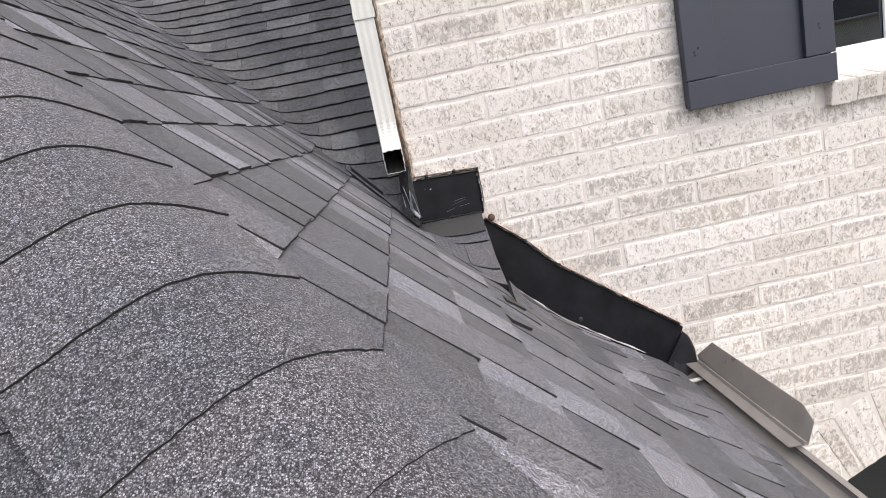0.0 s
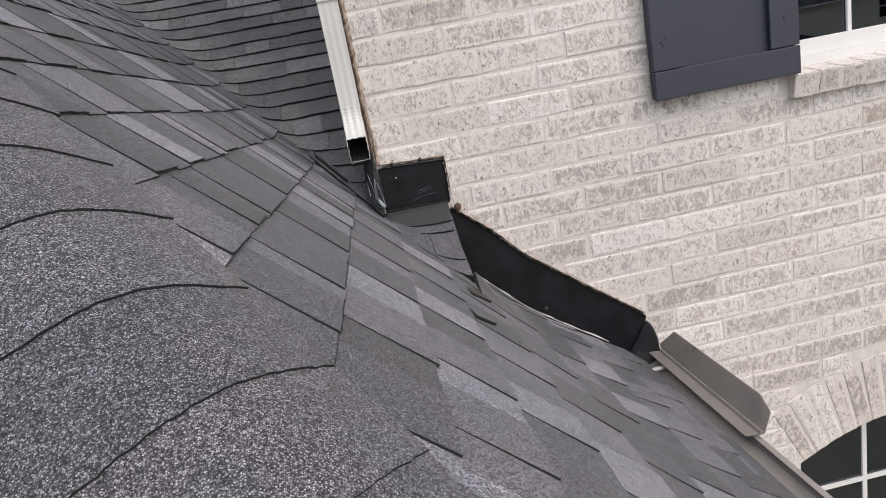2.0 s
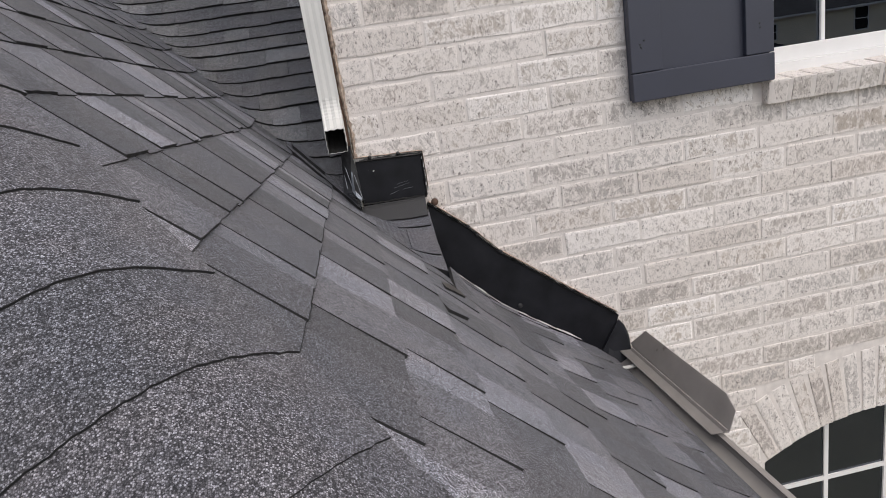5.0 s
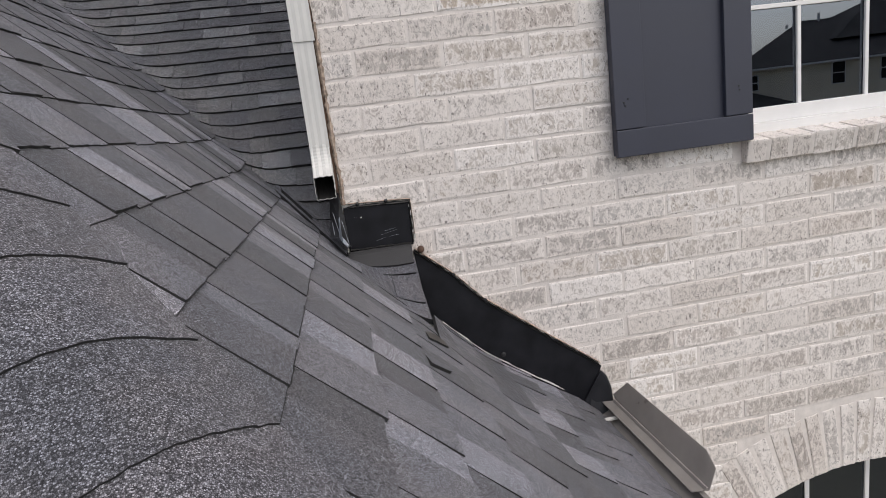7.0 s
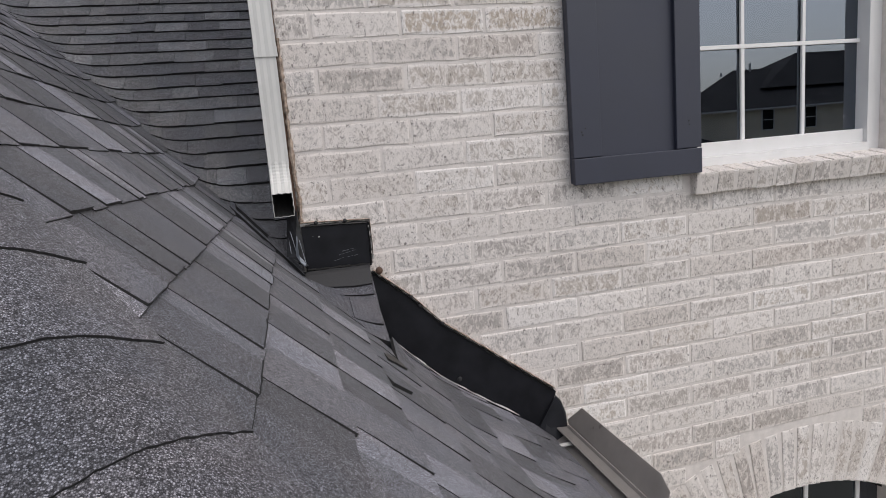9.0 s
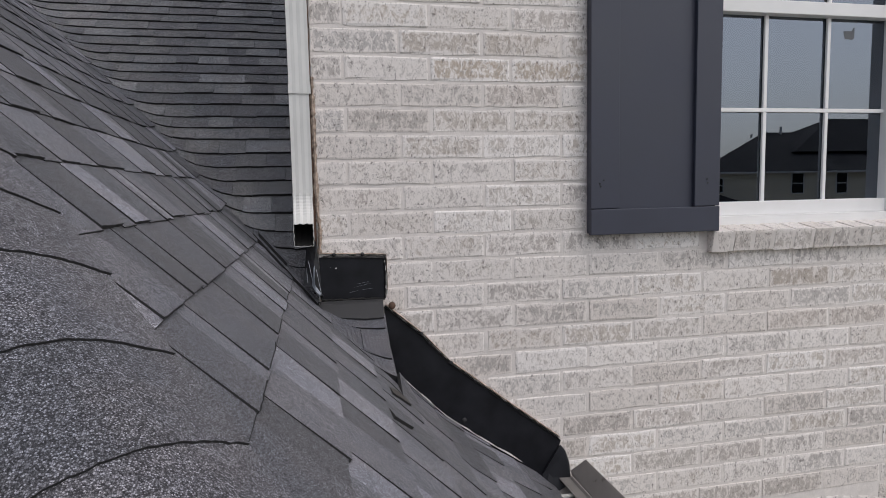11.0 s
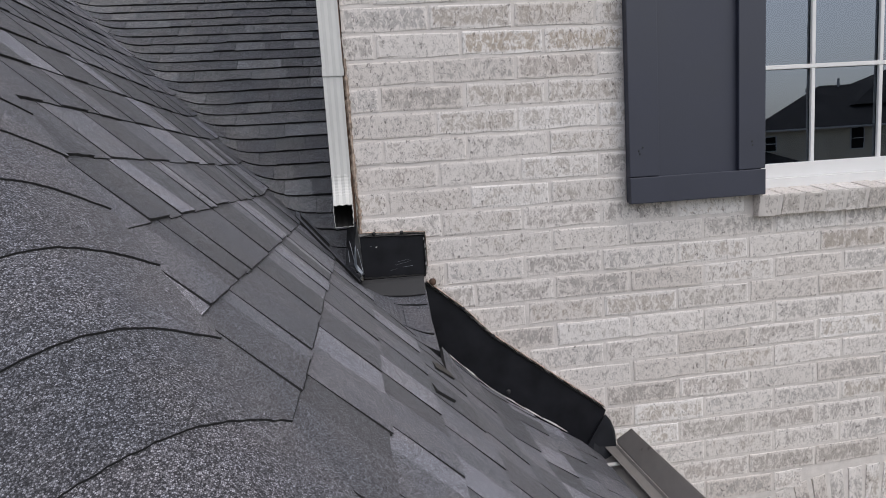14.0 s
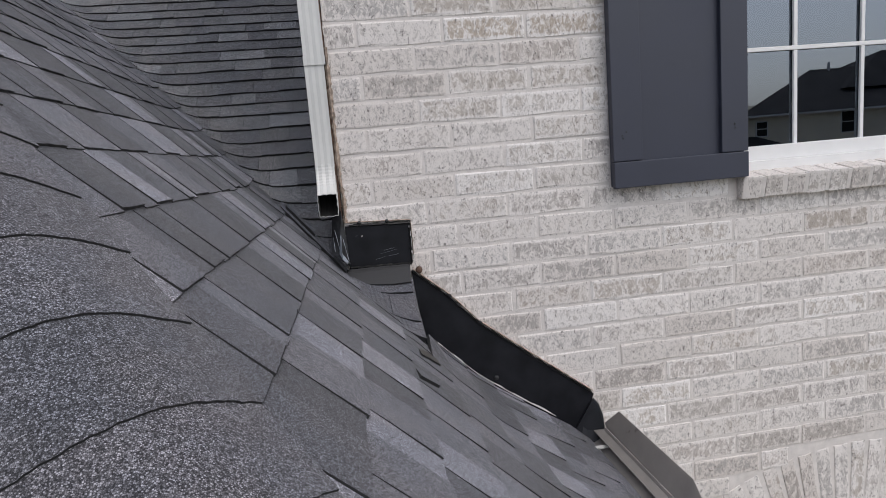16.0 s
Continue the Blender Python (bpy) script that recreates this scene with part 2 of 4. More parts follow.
def prism(bm, profile, along, mat=0):
    """A closed outline (list of points) swept by a vector."""
    a = [bm.verts.new(p) for p in profile]
    b = [bm.verts.new(Vector(p) + Vector(along)) for p in profile]
    bm.faces.new(a).material_index = mat
    bm.faces.new(b[::-1]).material_index = mat
    for i in range(len(a)):
        j = (i + 1) % len(a)
        bm.faces.new((a[j], a[i], b[i], b[j])).material_index = mat
    return bm


def sheet(bm, outline, depth):
    """A flat plate in the plane of a wall that faces -y: outline as (x, z), front at y = -depth."""
    return prism(bm, [(x, -depth, z) for x, z in outline], (0, depth, 0))


# ---- the roof's shape ----
PITCH = 0.95
RISE = 3.716            # height of the side slope where x is 0
HIP = -1.54             # x + y along the hip
VALLEY = 0.02           # x + y along the valley
EAVE = 0.705
UP = Vector((-1, 1, PITCH)).normalized()      # both the hip and the valley climb this way


SAG_X = (-0.6, -0.38, -0.3, -0.2, -0.07, 0.01, 0.2, 0.37, 0.49, 0.67)
SAG_Z = (0.0, -0.022, -0.03, -0.042, -0.052, -0.057, -0.057, -0.065, -0.042, 0.0)


def side_q(x, y):
    """0 at the hip, about 1 at the valley and the wall."""
    return min(1.0, max(0.0, (x + y - HIP) / 1.5))


def side_z(x, y):
    """Height of the side slope, which falls towards +x and sags towards the valley and the wall."""
    return RISE - PITCH * x + 0.05 * max(0.0, x - 0.3) ** 2 + float(np.interp(x, SAG_X, SAG_Z)) * side_q(x, y) ** 2


def rear_z(y):
    return RISE + PITCH * (y - VALLEY)


def valley_z(x, y, r=0.03):
    """Both slopes together, the valley between them rounded."""
    return rear_z(y) + soft(side_z(x, y) - rear_z(y), r)


SIDE_N = Vector((PITCH, 0, 1)).normalized()
REAR_N = Vector((0, -PITCH, 1)).normalized()
ON_SIDE_H = -(Vector((0, -1, 0)) - UP * UP.dot(Vector((0, -1, 0)))).normalized()
ON_NEAR_H = (Vector((-1, 0, 0)) - UP * UP.dot(Vector((-1, 0, 0)))).normalized()


def soft(d, r):
    return r * math.log1p(math.exp(min(40.0, d / r))) if d / r < 40 else d


def folded(origin, plus, minus, s, d, r):
    """A point s along a fold from its origin and d across it, the fold rounded by r."""
    return origin + UP * s + plus * soft(d, r) + minus * soft(-d, r)


H0 = Vector((0.0, HIP, RISE))


def rear_point(x, y, lift):
    """The rear slope, carried round the valley a little way up the side slope."""
    w = 1 / (1 + math.exp(max(-30.0, min(30.0, (side_z(x, y) - rear_z(y)) / 0.03))))
    n = (REAR_N * w + SIDE_N * (1 - w)).normalized()
    return Vector((x, y, valley_z(x, y))) + n * (lift * (0.35 + 0.65 * w) if lift > 0 else lift)


def cap_point(s, d, lift):
    q = folded(H0, ON_SIDE_H, ON_NEAR_H, s, d, 0.03)
    w = 1 / (1 + math.exp(-max(-30.0, min(30.0, d / 0.03))))
    n = (SIDE_N * w + Vector((0, -PITCH, 1)).normalized() * (1 - w)).normalized()
    return q + n * lift


def slab(point, us, vs, thick_head, thick_butt, sink=0.004, wave=0.0, ragged=0.0, lip=0.0):
    """One shingle: a grid over us (head to butt) and vs (side to side) on a surface, with black cut edges."""
    bm = bmesh.new()
    if lip:
        us = us[:-1] + [us[-1] - lip, us[-1]]
        lip = abs(lip)
    nu, nv = len(us), len(vs)
    top, low = {}, {}
    for i, u in enumerate(us):
        t = i / (nu - 1)
        lift = thick_head + (thick_butt - thick_head) * t
        for j, v in enumerate(vs):
            u = us[i] + (ragged * (noise.noise((v * 70, us[-1] * 31, 7)) + 0.6 * noise.noise((v * 210, us[-1] * 31, 9))) if i >= nu - (2 if lip else 1) else 0.0)
            k = (lift - 0.6 * lip * (i == nu - 1)) + wave * (noise.noise((u * 9, v * 9, 3)) if wave else 0)
            top[i, j] = bm.verts.new(point(u, v, k))
            low[i, j] = bm.verts.new(point(u, v, -sink)) if i in (0, nu - 1) or j in (0, nv - 1) else None
    for i in range(nu - 1):
        for j in range(nv - 1):
            bm.faces.new((top[i, j], top[i + 1, j], top[i + 1, j + 1], top[i, j + 1])).material_index = int(lip > 0 and i == nu - 2)
    ring = [(i, 0) for i in range(nu)] + [(nu - 1, j) for j in range(1, nv)] + [(i, nv - 1) for i in range(nu - 2, -1, -1)] + [(0, j) for j in range(nv - 2, 0, -1)]
    for a, b in zip(ring, ring[1:] + ring[:1]):
        bm.faces.new((top[a], low[a], low[b], top[b])).material_index = 1
    return bm


def shingle(bm, parent, mat=None):
    me = bpy.data.meshes.new("shingle")
    bmesh.ops.recalc_face_normals(bm, faces=bm.faces)
    bm.to_mesh(me)
    bm.free()
    me.materials.append(mat or SHINGLE)
    me.materials.append(EDGE)
    ob = new("shingle", me)
    ob.parent = parent
    return ob


def spread(a, b, n):
    return [a + (b - a) * i / n for i in range(n + 1)]


def cuts(rng, a, b, short, long_):
    """Places from a to b that divide a course into tabs, wide and narrow by turns."""
    out, wide = [a], rng.random() < 0.5
    while out[-1] < b:
        out.append(out[-1] + (rng.uniform(*long_) if wide else rng.uniform(*short)))
        wide = not wide
    out[-1] = b
    if len(out) > 2 and out[-1] - out[-2] < 0.03:
        out.pop(-2)
    return out


# ---- setting ----
ground = new("ground", mesh_of(boxed(-400, 400, -400, 400, -0.3, 0), "ground", GRASS))
tagged(ground, "lawn around the house", "ground", kind="structure")

COURSE, BED0 = 0.0762, 3.8
WIN = (1.285, 2.13, 3.86, 5.30)                 # upper window: x0, x1, z0, z1
ARCH_C, ARCH_R, ARCH_X = (1.75, 1.635), 0.98, (1.27, 2.23)
SOLDIER = 0.245


def arch_z(x, r=ARCH_R):
    return ARCH_C[1] + math.sqrt(max(0.0, r * r - (x - ARCH_C[0]) ** 2))


# the front wall's backing, with both openings through it
bm = bmesh.new()
MY = 0.0026
TOP = 6.2
box(bm, 0, ARCH_X[0], MY, 0.11, 0, WIN[2] - 0.1)
box(bm, 0, WIN[0], MY, 0.11, WIN[2] - 0.1, TOP)
xs = spread(*ARCH_X, 24)
for a, b in zip(xs, xs[1:]):
    za, zb = arch_z(a), arch_z(b)
    prism(bm, [(a, MY, za), (b, MY, zb), (b, MY, WIN[2] - 0.1), (a, MY, WIN[2] - 0.1)], (0, 0.104, 0))
box(bm, *ARCH_X, MY, 0.11, 0, 0.9)
box(bm, ARCH_X[1], 6.0, MY, 0.11, 0, WIN[2] - 0.1)
box(bm, WIN[1], 6.0, MY, 0.11, WIN[2] - 0.1, TOP)
box(bm, WIN[0], WIN[1], MY, 0.11, WIN[3], TOP)
box(bm, WIN[0], WIN[1], MY, 0.11, WIN[2] - 0.1, 3.796)
box(bm, WIN[0], WIN[1], MY + 0.03, 0.11, 3.796, WIN[2] - 0.03)
wall_front = new("wall_front", mesh_of(bm, "wall_front", MORTAR))
tagged(wall_front, "whitewashed brick wall with cream mortar joints", "wall", kind="structure")

for name, b, mat in (("wall_return", (0.0, 0.11, 0.112, 6, 0, TOP), BRICK), ("wall_right", (5.9, 6.0, 0.112, 6, 0, TOP), BRICK), ("wall_back", (0.0, 6.0, 6.0, 6.1, 0, TOP), BRICK),
                     ("wall_porch_side", (0.28, 0.36, -1.95, -0.002, 0, 3.0), BRICK), ("wall_porch_front", (-4.0, 0.36, -2.03, -1.95, 0, 3.05), BRICK)):
    tagged(new(name, mesh_of(boxed(*b), name, mat)), "pale brick wall of the house", "wall", kind="structure")
tagged(new("ceiling", mesh_of(boxed(-0.15, 6.2, -0.3, 6.3, TOP, TOP + 0.15), "ceiling", INSIDE)), "closed top of the upper storey", "ceiling", kind="structure")
tagged(new("floor_upper", mesh_of(boxed(0.11, 5.9, 0.112, 6.0, 3.0, 3.2), "floor_upper", INSIDE)), "floor between the storeys", "floor", kind="structure")

# roof decks
def deck(name, corners, thick, label):
    bm = bmesh.new()
    prism(bm, corners, (0, 0, -thick))
    return tagged(new(name, mesh_of(bm, name, EDGE)), label, "roof", kind="structure")


def grid_deck(name, fn, us, vs, label):
    bm = bmesh.new()
    rows = [[bm.verts.new(fn(u, v)) for v in vs] for u in us]
    for a, b in zip(rows, rows[1:]):
        for i in range(len(vs) - 1):
            bm.faces.new((a[i], a[i + 1], b[i + 1], b[i]))
    extra = bmesh.ops.extrude_face_region(bm, geom=bm.faces[:])
    bmesh.ops.translate(bm, verts=[g for g in extra["geom"] if isinstance(g, bmesh.types.BMVert)], vec=(0, 0, -0.05))
    return tagged(new(name, mesh_of(bm, name, EDGE)), label, "roof", kind="structure")


FAR = 3.4
def side_deck(u, v):
    far = -0.001 if u > 0.2 else min(-0.001, VALLEY - u) if u > -0.02 else VALLEY - u
    y = (HIP - u) * (1 - v) + far * v
    return (u, y, side_z(u, min(0.0, y) if u > -0.02 else y) - 0.004 - 0.05 * (1 - v) ** 6)
side_roof = grid_deck("roof_side", side_deck, spread(-FAR, EAVE - 0.03, 60), spread(0, 1, 16), "steep roof slope of charcoal asphalt shingles beside the brick wall")
rear_roof = deck("roof_rear", [(-0.003, -0.05, rear_z(-0.05) - 0.02), (-0.003, FAR, rear_z(FAR) - 0.02), (-FAR - 0.05, FAR, rear_z(FAR) - 0.02)], 0.05,
                 "dark shingled roof slope rising behind the valley")
bm = bmesh.new()
prism(bm, [(-0.002, -0.002, rear_z(0) - 0.008), (-0.002, -0.23, rear_z(-0.23) - 0.008), (-0.002, -0.23, 3.42), (-0.002, -0.002, 3.40)], (0.184, 0, 0))
tagged(new("roof_saddle", mesh_of(bm, "roof_saddle", EDGE)), "small dark saddle of the roof below the wall corner", "roof", kind="structure")
NEAR_EAVE = -2.35
near_roof = deck("roof_near", [(-FAR, HIP + FAR, RISE + PITCH * FAR - 0.05), (NEAR_EAVE * -1 + HIP, NEAR_EAVE, RISE + PITCH * (NEAR_EAVE - HIP) - 0.05), (-FAR - 1, NEAR_EAVE, RISE + PITCH * (NEAR_EAVE - HIP) - 0.05), (-FAR - 1, HIP + FAR, RISE + PITCH * FAR - 0.05)], 0.05,
                 "roof slope of charcoal shingles below the hip caps")

# ---- step flashing and corner flashing on the wall ----
step = thing("step_flashing", "black painted metal step flashing along the brick wall", "flashing", (0.45, 0, 3.3))
def local(bm, ob):
    bmesh.ops.translate(bm, verts=bm.verts, vec=-ob.location)
    return bm
top_line = [(0.189, 3.665), (0.299, 3.570), (0.386, 3.475), (0.56, 3.338), (0.755, 3.188)]
low_line = [(0.735, 3.135), (0.689, 3.06), (0.53, 3.15), (0.368, 3.285), (0.213, 3.43)]
part("plate", local(sheet(bmesh.new(), top_line + low_line, 0.006), step), BLACK, step)
bm = bmesh.new()
rng = random.Random(5)
def bead(bm, path, wide, rng):
    """A lumpy strip of sealant along (x, z) places on the wall."""
    rows = []
    for (xa, za), (xb, zb) in zip(path, path[1:]):
        ln = math.hypot(xb - xa, zb - za)
        n = max(3, int(ln / 0.009))
        for i in range(n):
            t = i / n
            rows.append((xa + (xb - xa) * t, za + (zb - za) * t, -(zb - za) / ln, (xb - xa) / ln))
    rings = []
    for x, z, nx, nz in rows:
        w = wide * rng.uniform(0.5, 1.5)
        rings.append([bm.verts.new((x + nx * o, y, z + nz * o)) for o, y in ((-w, -0.002), (-w * 0.7, -0.009), (w * 0.2, -0.011 - rng.uniform(0, 0.003)), (w, -0.006), (w * 1.2, 0.0))])
    for a, b in zip(rings, rings[1:]):
        for i in range(4):
            bm.faces.new((a[i], a[i + 1], b[i + 1], b[i]))
    bm.faces.new(rings[0])
    bm.faces.new(rings[-1][::-1])
    return bm
bead(bm, top_line, 0.0032, rng)
part("sealant_bead", local(bm, step), TAR, step, "lumpy black sealant bead")
bm = bead(bmesh.new(), [(x + 0.005, z + 0.006) for x, z in top_line], 0.0018, rng)
part("crumbled_mortar", local(bm, step), CRUMB, step, "ragged brown crumbled mortar")
bm = bmesh.new()
prism(bm, [(0.715, -0.010, 3.125), (0.748, -0.012, 3.172), (0.764, -0.018, 3.152), (0.774, -0.028, 3.115), (0.773, -0.04, 3.075), (0.760, -0.052, 3.038), (0.742, -0.056, 3.024), (0.690, -0.045, 3.05), (0.68, -0.02, 3.075)], (0.004, 0.006, 0.002))
part("end_tab", local(bm, step), BLACK, step, "bent black metal end tab")
bm = bmesh.new()
pts = [(x, -0.02, side_z(x, -0.014) + 0.010) for x in spread(0.25, 0.62, 24)]
for a, b in zip(pts, pts[1:]):
    w = max(-0.0008, rng.uniform(-0.003, 0.0035))
    prism(bm, [(a[0], -0.013, a[2]), (b[0], -0.013, b[2]), (b[0], -0.009, b[2] + 0.001 + w), (a[0], -0.009, a[2] + 0.001 + w)], (0, 0.004, 0.001))
part("sealant_seam", local(bm, step), BEAD, step, "thin pale sealant line")
for x, z, r in ((0.43, 3.29, 0.008), (0.212, 3.668, 0.0115), (0.30, 3.575, 0.006), (0.39, 3.478, 0.007), (0.325, 3.543, 0.006), (0.47, 3.412, 0.005), (0.61, 3.304, 0.005)):
    bm = bmesh.new()
    bmesh.ops.create_uvsphere(bm, u_segments=10, v_segments=6, radius=r)
    bmesh.ops.scale(bm, verts=bm.verts, vec=(1, 0.6, 1))
    bmesh.ops.translate(bm, verts=bm.verts, vec=(x, -0.011, z))
    part("nail", local(bm, step), RUST if r > 0.01 else NAIL, step, smooth=True)

corner = thing("corner_flashing", "black metal corner flashing with scuffed bend", "flashing", (0.1, 0, 3.75))
part("plate", local(sheet(bmesh.new(), [(0.002, 3.822), (0.196, 3.816), (0.193, 3.686), (0.004, 3.690)], 0.005), corner), BLACK, corner)
bm = bmesh.new()
def rear_plane(x, y, lift):
    return (x, y, rear_z(y) + lift)
prism(bm, [rear_plane(0.004, -0.007, 0.002), rear_plane(0.186, -0.007, 0.002), rear_plane(0.184, -0.03, 0.018), rear_plane(0.180, -0.079, 0.026), rear_plane(0.13, -0.080, 0.026), rear_plane(0.075, -0.076, 0.026), rear_plane(0.03, -0.070, 0.025), rear_plane(0.0, -0.060, 0.024), rear_plane(-0.012, -0.048, 0.022), rear_plane(-0.004, -0.03, 0.016)], (0.0, 0.003, -0.004))
part("apron", local(bm, corner), APRON, corner, "dull dark grey apron strip")
bm = bmesh.new()
crease = [bm.verts.new(p) for p in ((-0.032, 0.002, 3.865), (-0.004, -0.010, 3.862), (-0.014, -0.022, 3.80), (0.004, -0.012, 3.77), (-0.040, -0.006, 3.79), (-0.020, -0.044, 3.745), (0.006, -0.022, 3.70), (-0.046, -0.03, 3.745), (-0.001, -0.128, 3.727), (0.010, -0.085, 3.722), (-0.026, -0.075, 3.745))]
for f in ((0, 2, 1), (1, 2, 3), (0, 4, 2), (2, 5, 3), (2, 4, 5), (3, 5, 6), (4, 7, 5), (5, 9, 6), (5, 8, 9), (5, 10, 8), (7, 10, 5)):
    bm.faces.new([crease[i] for i in f])
extra = bmesh.ops.extrude_face_region(bm, geom=bm.faces[:])
bmesh.ops.translate(bm, verts=[v for v in extra["geom"] if isinstance(v, bmesh.types.BMVert)], vec=(0, 0.0015, -0.001))
part("bent_corner", local(bm, corner), CREASED, corner, "creased black corner with bare worn folds")
bm = bmesh.new()
prism(bm, [(-0.015, -0.026, 3.795), (-0.012, -0.025, 3.80), (-0.014, -0.050, 3.748), (0.003, -0.105, 3.730), (-0.001, -0.130, 3.7275), (-0.012, -0.10, 3.737), (-0.021, -0.052, 3.748)], (0.001, -0.0015, 0.0012))
part("scuff", local(bm, corner), SCUFF, corner, "bare scuffed metal streak")
for a, b, w in (((-0.030, -0.006, 3.815), (-0.019, -0.046, 3.752), 0.0022), ((-0.008, -0.024, 3.79), (0.003, -0.030, 3.72), 0.0016), ((-0.036, 0.0, 3.80), (-0.034, -0.030, 3.752), 0.0018)):
    bm = prism(bmesh.new(), [(a[0], a[1] - 0.004, a[2]), (a[0] + w, a[1] - 0.004, a[2] - 0.004), (b[0] + w, b[1] - 0.006, b[2]), (b[0], b[1] - 0.006, b[2] + 0.004)], (0.0004, 0.0012, 0))
    part("scuff", local(bm, corner), SCUFF, corner)
bm = boxed(-0.016, -0.004, -0.006, 0.3, 3.66, 3.87)
part("return_leg", local(bm, corner), BLACK, corner)
for x, z, ln, tilt in ((0.03, 3.79, 0.006, 0.2), (0.11, 3.738, 0.035, 0.15), (0.10, 3.728, 0.05, 0.2), (0.125, 3.72, 0.03, 0.1), (0.085, 3.712, 0.028, 0.25)):
    bm = prism(bmesh.new(), [(x, -0.0056, z), (x + ln, -0.0056, z + ln * tilt), (x + ln, -0.0056, z + ln * tilt + 0.0003), (x, -0.0056, z + 0.0005)], (0, 0.0004, 0))
    part("scratch", local(bm, corner), SCUFF, corner)
bm = bmesh.new()
# the first run, along the plate's foot, is added black for the shade there
bead(bm, [(0.006, 3.694), (0.19, 3.691), (0.1925, 3.695), (0.194, 3.75), (0.196, 3.815), (0.1, 3.82), (0.004, 3.823)], 0.0035, rng)
part("sealant_bead", local(bm, corner), TAR, corner, "lumpy black sealant bead")
bm = bead(bmesh.new(), [(0.006, 3.834), (0.10, 3.829), (0.199, 3.824), (0.2005, 3.75), (0.199, 3.70)], 0.0013, rng)
part("crumbled_mortar", local(bm, corner), CRUMB, corner, "ragged brown crumbled mortar")
bm = bead(bmesh.new(), [(0.004, 3.832), (0.009, 3.90), (0.003, 3.96), (0.002, 4.10), (0.001, 4.35)], 0.0055, rng)
part("mortar_smear", local(bm, corner), CRUMB, corner, "brown stained mortar smear")
for x, z in ((0.045, 3.829), (0.128, 3.827)):
    bm = bmesh.new()
    bmesh.ops.create_uvsphere(bm, u_segments=10, v_segments=6, radius=0.006)
    bmesh.ops.translate(bm, verts=bm.verts, vec=(x, -0.009, z))
    part("nail", local(bm, corner), NAIL, corner, smooth=True)
for x, z, w, h in ((0.1945, 3.775, 0.0022, 0.016), (0.196, 3.748, 0.0016, 0.022), (0.1935, 3.722, 0.003, 0.010), (0.197, 3.705, 0.004, 0.014), (0.192, 3.80, 0.0018, 0.007), (0.047, 3.787, 0.004, 0.003), (0.010, 3.826, 0.006, 0.0025)):
    bm = prism(bmesh.new(), [(x, -0.0125, z), (x + w, -0.0125, z + h * 0.1), (x + w * 1.3, -0.0125, z + h), (x + w * 0.2, -0.0125, z + h * 0.8)], (0, 0.007, 0))
    part("chip", local(bm, corner), BEAD, corner, "pale paint chip")

# ---- downspout at the corner ----
spout = thing("downspout", "cream enamelled metal downspout at the wall corner", "downspout", (-0.036, 0.02, 4.2))


def ribbed(w, d, ribs=3, depth=0.0011):
    """A rectangular tube's outline with shallow ribs, as (x, y)."""
    out = []
    for (ax, ay), (bx, by) in (((-w, -d), (w, -d)), ((w, -d), (w, d)), ((w, d), (-w, d)), ((-w, d), (-w, -d))):
        n = ribs * 4
        nx, ny = (by - ay), -(bx - ax)
        ln = math.hypot(nx, ny)
        for i in range(n):
            t = i / n
            k = -depth * (0.5 - 0.5 * math.cos(2 * math.pi * ribs * t)) if 0 < i else 0.0
            out.append((ax + (bx - ax) * t + nx / ln * k, ay + (by - ay) * t + ny / ln * k))
    return out


def tube(stations, outline, grow=1.0, wall=0.0015):
    """An open thin-walled tube through stations (place, tilt in degrees about x)."""
    bm = bmesh.new()
    for shrink in (0, wall):
        inner = shrink > 0
        rings = []
        for (p, tilt) in stations:
            c, s = math.cos(radians(tilt)), math.sin(radians(tilt))
            ring = []
            for x, y in outline:
                f = 1 - shrink / 0.03
                f *= 1.0 + (0.018 * (len(rings) % 2) if len(stations) > 9 and len(rings) < 14 else 0.0)
                x2, y2 = x * grow * f, y * grow * f
                ring.append(bm.verts.new((p[0] + x2, p[1] + y2 * c, p[2] + y2 * s)))
            rings.append(ring)
        for a, b in zip(rings, rings[1:]):
            for i in range(len(a)):
                j = (i + 1) % len(a)
                bm.faces.new((a[i], a[j], b[j], b[i])).material_index = int(inner)
        if shrink == 0:
            outer = rings
    for k in (0, -1):
        for i in range(len(outline)):
            j = (i + 1) % len(outline)
            bm.faces.new((outer[k][i], outer[k][j], rings[k][j], rings[k][i]))
    return bm


OUT = ribbed(0.0295, 0.036)
part("upper_pipe", local(tube([((-0.034, 0.02, 6.1), 0), ((-0.034, 0.02, 4.30), 0)], OUT), spout), [SPOUT, PIPE_SHADE], spout)
part("lower_pipe", local(tube([((-0.036, 0.02, 4.315), 0), ((-0.0365, 0.02, 4.0), 0)], OUT, 0.95), spout), [SPOUT, PIPE_SHADE], spout)
part("collar", local(tube([((-0.034, 0.02, 4.318), 0), ((-0.034, 0.02, 4.292), 0)], OUT, 1.05), spout), [SPOUT, PIPE_SHADE], spout)
st = []
for i in range(25):
    a = radians(i * 3.2)
    st.append(((-0.0375, 0.02 - 0.122 * (1 - math.cos(a)), 4.012 - 0.122 * math.sin(a)), -i * 3.2))
OPEN = [(x * (0.925 if abs(y) > 0.031 and abs(x) > 0.024 else 1.0), y * (0.94 if abs(y) > 0.031 and abs(x) > 0.024 else 1.0)) for x, y in ribbed(0.0288, 0.035, 3, 0.0026)]
part("elbow", local(tube(st, OPEN, 1.0), spout), [SPOUT, PIPE_SHADE], spout, "crimped open elbow end")
bm = boxed(-0.068, 0.0, 0.012, 0.03, 4.62, 4.64)
part("strap", local(bm, spout), SPOUT, spout)
